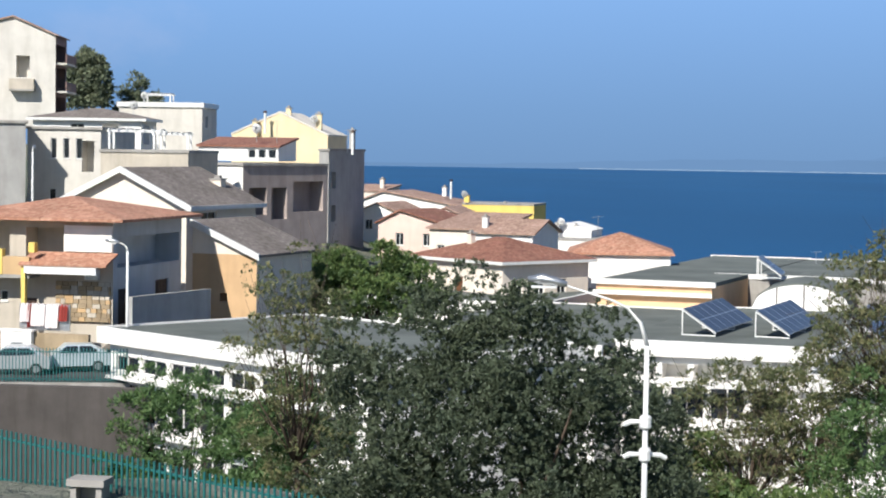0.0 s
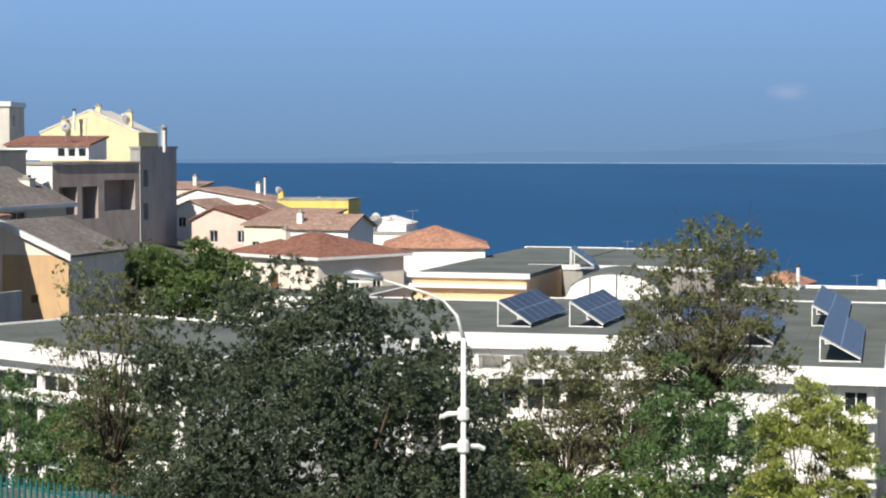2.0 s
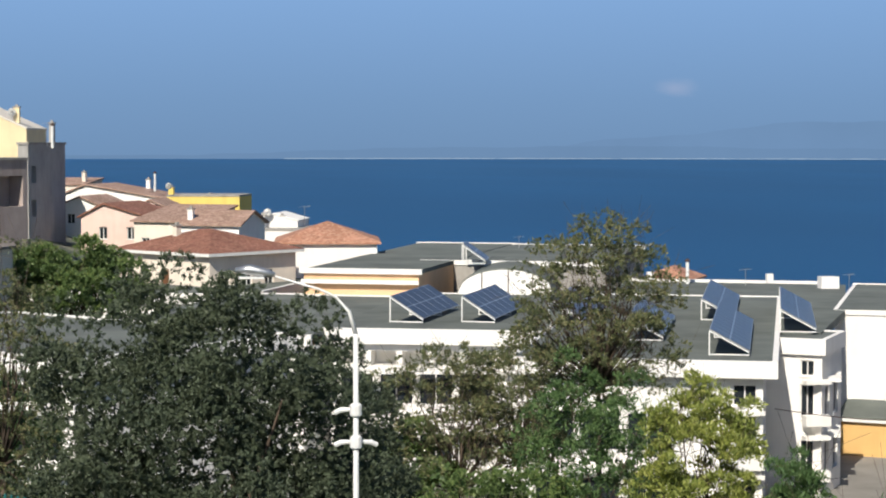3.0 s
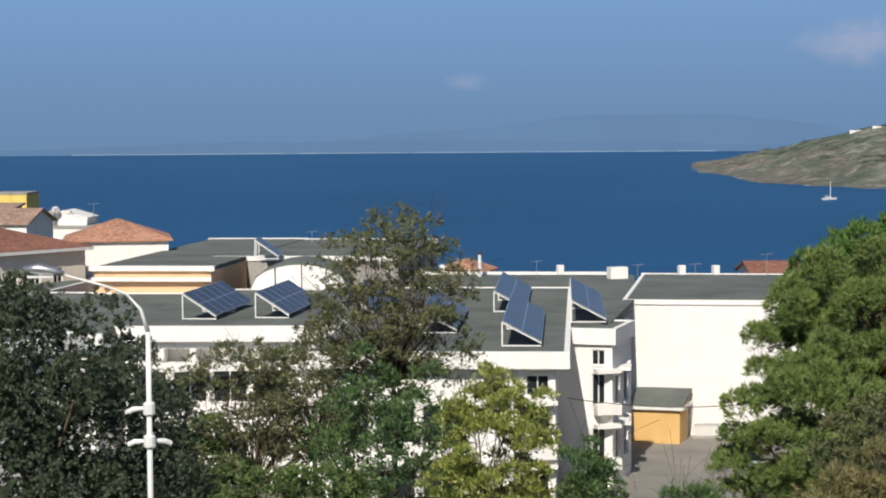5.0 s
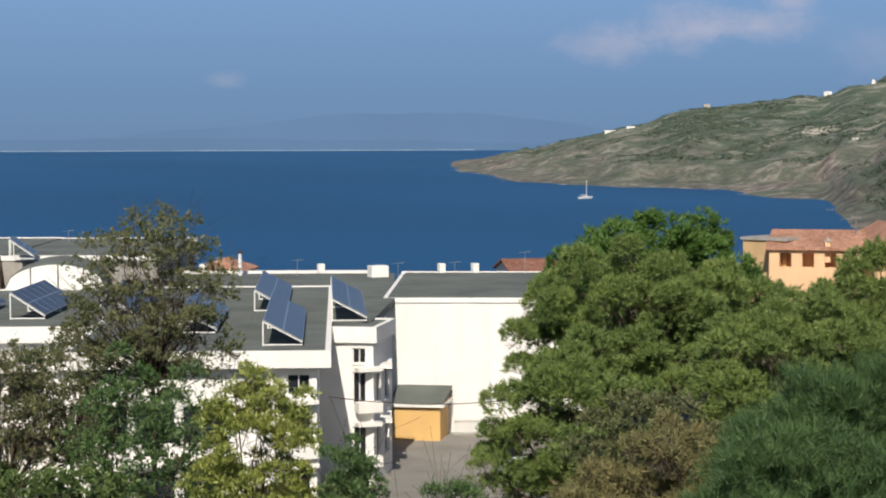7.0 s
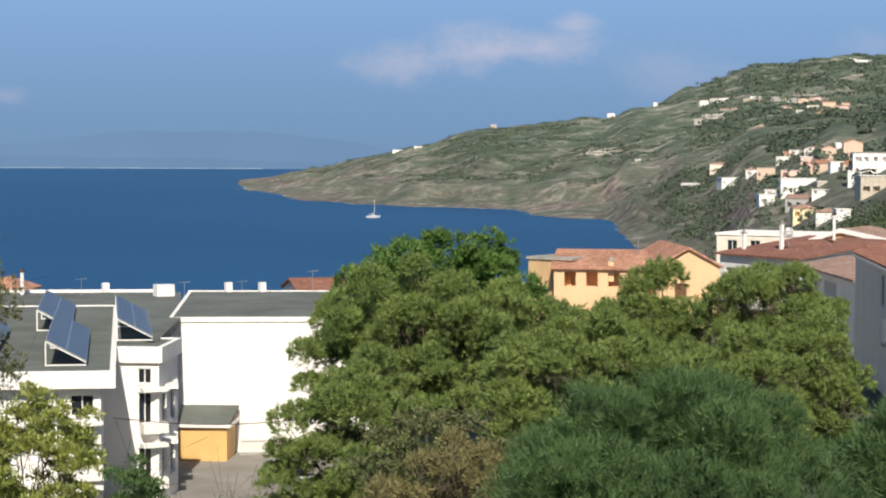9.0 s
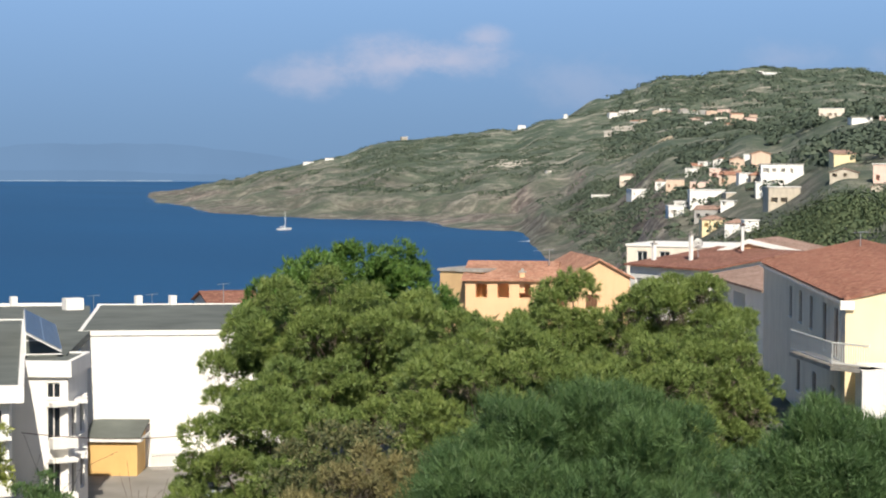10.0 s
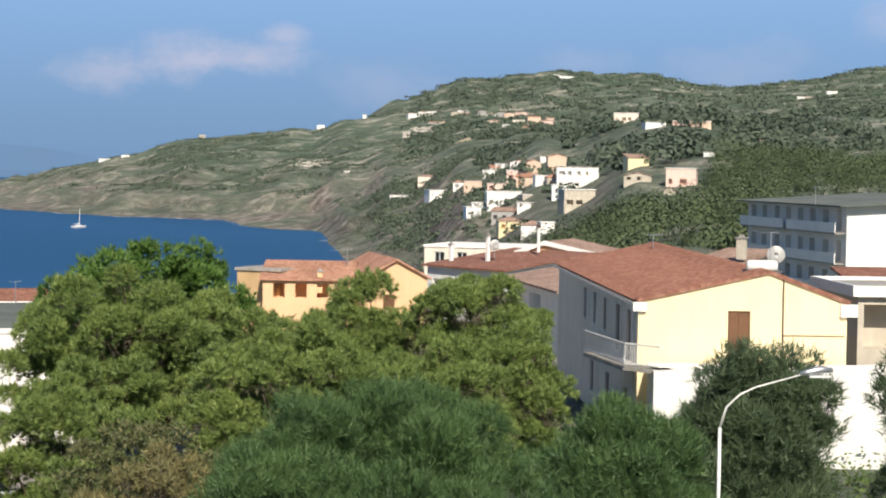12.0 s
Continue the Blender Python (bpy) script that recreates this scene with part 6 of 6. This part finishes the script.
for b, r, z, h in ((46.75, 88, 35.5, 1.9), (43.3, 112, 35.5, 0.9), (4.6, 166, 33.2, 1.4), (17.7, 152, 28.9, 1.3), (20.7, 152, 28.9, 1.0), (22.4, 153, 28.9, 1.0), (24.5, 153, 28.9, 1.8), (11.0, 170, 30.8, 1.0), (-2.9, 190, 40, 2.0), (-5.0, 167, 40.7, 1.8), (34.2, 152, 32.5, 1.0), (48.0, 195, 37.2, 1.6)):
    aerial(b, r, z, h)

# ---- village on the far slope ----
DUSTY_PEACH = plaster("dusty_peach_render", (0.7, 0.53, 0.41), 0.2)
HUES = {"w": WHITE, "c": SHELL, "a": DUSTY_PEACH, "p": PINK, "g": GREY, "y": CREAM, "b": BEIGE, "t": BEIGE, "o": DUSTY_PEACH}
# bearing, rise of the sight line, width and height of the house (thousandths of the range), wall colour
VILLAGE_LOW = (
    (36.54, -9.4, 9.0, 4.5, "c"), (36.04, -16.7, 19.4, 2.4, "w"), (36.98, -15.5, 11.9, 3.7, "w"), (37.48, -10.9, 5.4, 3.3, "w"), (37.91, -11.7, 9.0, 5.1, "a"),
    (38.86, -19.4, 17.2, 7.2, "w"), (38.62, -12.0, 9.3, 4.5, "p"), (37.95, -25.7, 7.5, 5.4, "w"), (38.18, -21.6, 9.9, 3.6, "w"), (38.83, -27.4, 11.9, 5.1, "g"),
    (39.06, -32.5, 11.9, 5.1, "y"), (39.69, -34.3, 10.8, 5.1, "w"), (39.44, -20.8, 6.6, 3.3, "w"), (39.54, -16.6, 4.5, 3.3, "b"), (40.16, -33.7, 6.9, 6.0, "w"),
)
VILLAGE_HIGH = (
    (38.76, -0.1, 6.3, 3.0, "w"), (38.38, -4.1, 6.0, 3.3, "w"), (39.19, -5.9, 9.3, 5.1, "p"), (39.47, -8.8, 9.3, 4.5, "a"), (39.72, -2.8, 7.2, 6.0, "o"),
    (40.41, -1.7, 9.3, 7.8, "a"), (40.04, 3.9, 4.5, 2.7, "w"), (41.03, -9.9, 20.9, 10.8, "w"), (40.00, -8.7, 7.5, 5.4, "w"), (40.33, -9.2, 6.9, 4.8, "b"),
    (41.10, -19.4, 15.5, 8.7, "t"), (40.45, -16.0, 6.0, 7.8, "w"), (39.23, 0.6, 7.5, 2.7, "w"), (38.56, -1.9, 4.5, 2.4, "b"),
)
UPPER_VILLAGE = (
    (36.38, 26.4, 17.6, 4.2, "w"), (36.81, 22.0, 10.5, 3.0, "g"), (37.49, 27.9, 10.8, 1.8, "b"), (38.43, 26.9, 16.7, 3.3, "g"), (38.50, 23.2, 9.3, 2.4, "p"),
    (38.96, 25.6, 6.6, 3.9, "a"), (39.30, 26.9, 7.5, 3.6, "p"), (39.25, 23.0, 7.5, 3.3, "c"), (39.71, 24.0, 8.4, 3.9, "a"), (40.06, 22.6, 8.4, 3.3, "p"),
    (39.61, 20.7, 11.9, 2.4, "b"), (38.86, 21.7, 4.5, 2.1, "w"), (40.18, 25.0, 5.1, 2.1, "a"),
)
HILL_VILLAS = (
    (42.43, 25.2, 15.9, 5.9, "c"), (43.30, 22.8, 12.9, 3.5, "w"), (44.04, 23.6, 10.6, 3.5, "p"), (44.62, 22.5, 13.5, 4.7, "a"), (45.38, 9.9, 12.9, 2.9, "w"),
    (46.45, 12.0, 8.8, 4.7, "b"), (48.41, 40.6, 6.5, 2.1, "w"), (47.64, 38.2, 10.0, 2.1, "w"), (44.08, -7.9, 19.4, 11.8, "p"), (42.82, 0.5, 13.5, 7.7, "y"),
    (42.80, -5.9, 17.7, 4.1, "b"), (43.75, -12.4, 7.1, 2.9, "b"), (44.89, 8.7, 7.1, 2.4, "w"),
)
CREST = (
    (27.63, 3.2, 6.5, 1.5, "w"), (27.03, 1.0, 8.8, 1.8, "w"), (33.36, 21.9, 5.9, 2.4, "w"), (34.65, 24.9, 2.4, 3.5, "w"), (34.17, -3.4, 4.1, 2.1, "w"),
    (29.87, 13.8, 4.7, 2.1, "b"), (37.59, 29.0, 8.8, 1.8, "w"),
)
rnd = random.Random(12)


def on_slope(bearing, rise, r0, r1):
    """The range at which the hillside first meets a sight line from the viewpoint, or else that of its crest."""
    crest, top = r0, -1.0
    r = r0
    while r < r1:
        p = spot(bearing, r)
        slope = (ground_z(p.x, p.y) - EYE) / r
        if slope >= rise:
            return r
        if slope > top:
            crest, top = r, slope
        r += 6
    return crest


def village(rows, r0, r1, group, label, roofs, scale=1.1, single=9.5):
    for b0, rise, wide, tall, hue in rows:
        r = on_slope(b0, rise / 1000, r0, r1)
        pieces = max(1, round(wide * r / 1000 * scale / single))
        for piece in range(pieces):
            b = b0 + math.degrees(wide / 1000) * scale * ((piece + 0.5) / pieces - 0.5)
            w, h = wide * r / 1000 * scale / pieces, tall * r / 1000 * scale * (1 if pieces == 1 else rnd.uniform(0.65, 1.1))
            foot = spot(b, r)
            base = min(EYE + r * rise / 1000, ground_z(foot.x, foot.y) + 0.4)
            half, skew = math.degrees(w / r / 2) * 0.94, rnd.uniform(-0.3, 0.3) * w
            away = 0 if pieces == 1 else rnd.uniform(0, 9)
            storeys = max(1, int(h / 2.9))
            wins = []
            for k in range(storeys):
                wins += [O(FRONT, 0.7 + i * 2.8, 3.2 + k * h / storeys, rnd.choice((0.9, 1.2, 1.9)), min(1.5, h * 0.5), LOGGIA) for i in range(int((w - 1.4) / 2.8)) if rnd.random() < 0.8]
            roof = rnd.choice(roofs)
            house("house", label, b - half, r + away - skew / 2, b + half, r + away + skew / 2, min(12, max(5, w * rnd.uniform(0.6, 0.9))), base - 2.5, base + h, HUES[hue if pieces == 1 or piece % 2 == 0 else rnd.choice("wwpb")], roof,
                  "flat" if roof in (CONCRETE, WHITE) else rnd.choice(("gable", "hip", "lean")), 1.0, 0.25, wins, group=group)


village(VILLAGE_LOW, 300, 1150, "village houses", "small pale house on the far hillside", (WHITE, CONCRETE, WHITE, BROWN_TILE))
village(VILLAGE_HIGH, 480, 1150, "village houses", "rendered hillside house with dark windows", (WHITE, CONCRETE, ORANGE_TILE, WHITE))
village(UPPER_VILLAGE, 1300, 2300, "houses of the upper village", "far pale house of the upper village", (BROWN_TILE, ORANGE_TILE, CONCRETE), 0.85, 10)
village(HILL_VILLAS, 450, 2500, "villas on the hill", "pale villa among the trees on the hill", (BROWN_TILE, WHITE, CONCRETE), 0.85, 12)
village(CREST, 1200, 2500, "houses on the headland crest", "tiny white house on the headland", (WHITE, CONCRETE), 0.7, 14)

# ---- boat ----
ob = thing("sailing_boat", pose(*spot(26.3, 1200, 0), 0, 0, 8), "white sailing boat at anchor with a bare mast", "boat")
bm = bmesh.new()
rings = []
for x, wd, zt in ((-5.4, 1.0, 1.2), (-3.7, 1.4, 1.15), (0, 1.6, 1.15), (3.2, 1.0, 1.3), (5.4, 0.08, 1.6)):
    rings.append([bm.verts.new(v) for v in ((x, -wd, zt), (x * 0.93, -wd * 0.7, -0.3), (x * 0.93, wd * 0.7, -0.3), (x, wd, zt))])
for r0, r1 in zip(rings, rings[1:]):
    for i in range(4):
        bm.faces.new((r0[i], r0[(i + 1) % 4], r1[(i + 1) % 4], r1[i]))
bm.faces.new(rings[0])
bm.faces.new(rings[-1][::-1])
part("hull", bm, WHITE_PAINT, ob)
bm = bmesh.new()
boxed(bm, -2.0, 1.6, -0.8, 0.8, 1.0, 1.6)
part("cabin", bm, WHITE_PAINT, ob)
bm = bmesh.new()
tube(bm, [(0.6, 0, 1.0), (0.6, 0, 11.5)], [0.2, 0.14], 6)
part("mast", bm, WHITE_PAINT, ob)
bm = bmesh.new()
tube(bm, [(0.6, 0, 2.4), (-3.6, 0, 2.3)], [0.16, 0.16], 6)
part("boom", bm, WHITE_PAINT, ob)

# ---- roof-top clutter of the town ----


def dish(b, r, z, turn):
    ob = thing("satellite_dish", pose(*spot(b, r, z), 0, 0, turn), "small white satellite dish on a roof mast", "satellite dish", "roof dishes")
    bm = bmesh.new()
    rings = []
    for k in range(5):
        rad = 0.42 * k / 4
        rings.append([bm.verts.new((rad * math.cos(a * math.tau / 14), -0.1 * (1 - (k / 4) ** 2), 0.9 + rad * math.sin(a * math.tau / 14))) for a in range(14)] if k else [bm.verts.new((0, -0.1 + 0.2, 0.9))])
    for a in range(14):
        bm.faces.new((rings[0][0], rings[1][a], rings[1][(a + 1) % 14]))
        for k in range(1, 4):
            bm.faces.new((rings[k][a], rings[k + 1][a], rings[k + 1][(a + 1) % 14], rings[k][(a + 1) % 14]))
    bmesh.ops.solidify(bm, geom=bm.faces[:], thickness=0.03)
    part("reflector", bm, WHITE_PAINT, ob)
    bm = bmesh.new()
    tube(bm, [(0, 0.1, -0.3), (0, 0.1, 0.9)], [0.03, 0.03], 6)
    part("mast", bm, GALV, ob)
    bm = bmesh.new()
    tube(bm, [(0, 0, 0.55), (0, -0.45, 0.8)], [0.02, 0.03], 5)
    part("feed_arm", bm, GALV, ob)


for b, r, z, turn in ((-9.2, 186, 43.0, 20), (-3.9, 200, 42.2, 10), (-8.9, 221, 44.9, -10), (0.6, 230, 34.0, 30), (38.6, 166, 32.6, -35), (46.9, 89, 35.4, -40), (3.5, 197, 32.0, -10), (-5.6, 166, 40.8, 0)):
    dish(b, r, z, turn)


def pergola(b, r, z, w, d, h, turn, label):
    ob = thing("pergola", pose(*spot(b, r, z), 0, 0, turn), label, "pergola", "roof pergolas")
    for x in (0, w):
        for y in (0, d):
            box_part("post", (x - 0.08, x + 0.08, y - 0.08, y + 0.08, 0, h), WHITE_PAINT, ob)
    for y in (0, d):
        box_part("beam", (-0.2, w + 0.2, y - 0.06, y + 0.06, h, h + 0.18), WHITE_PAINT, ob)
    for i in range(7):
        x = w * i / 6
        box_part("slat", (x - 0.05, x + 0.05, -0.3, d + 0.3, h + 0.18, h + 0.28), WHITE_PAINT, ob)


pergola(-9.9, 152, 39.8, 4.0, 2.5, 1.3, 2, "white timber pergola on a roof terrace")
pergola(-8.6, 151.5, 39.8, 2.6, 2.5, 1.1, 2, "low white pergola on a roof terrace")
pergola(-8.9, 224, 44.9, 3.0, 2.5, 1.0, 0, "pale roof pergola on the flat house")
for b, r, z in ((-5.35, 199, 41.9), (-2.75, 187, 39.9), (16.0, 153, 28.9), (39.9, 168, 33.2), (0.2, 234, 34.6)):
    ob = thing("chimney_pipe", pose(*spot(b, r, z)), "thin metal flue pipe on a roof", "flue", "roof flues")
    bm = bmesh.new()
    tube(bm, [(0, 0, -0.4), (0, 0, 1.7)], [0.14, 0.14], 8)
    part("pipe", bm, WHITE_PAINT, ob)
    bm = bmesh.new()
    tube(bm, [(0, 0, 1.75), (0, 0, 1.85), (0, 0, 2.0)], [0.22, 0.22, 0.05], 8)
    part("cowl", bm, DARK, ob)
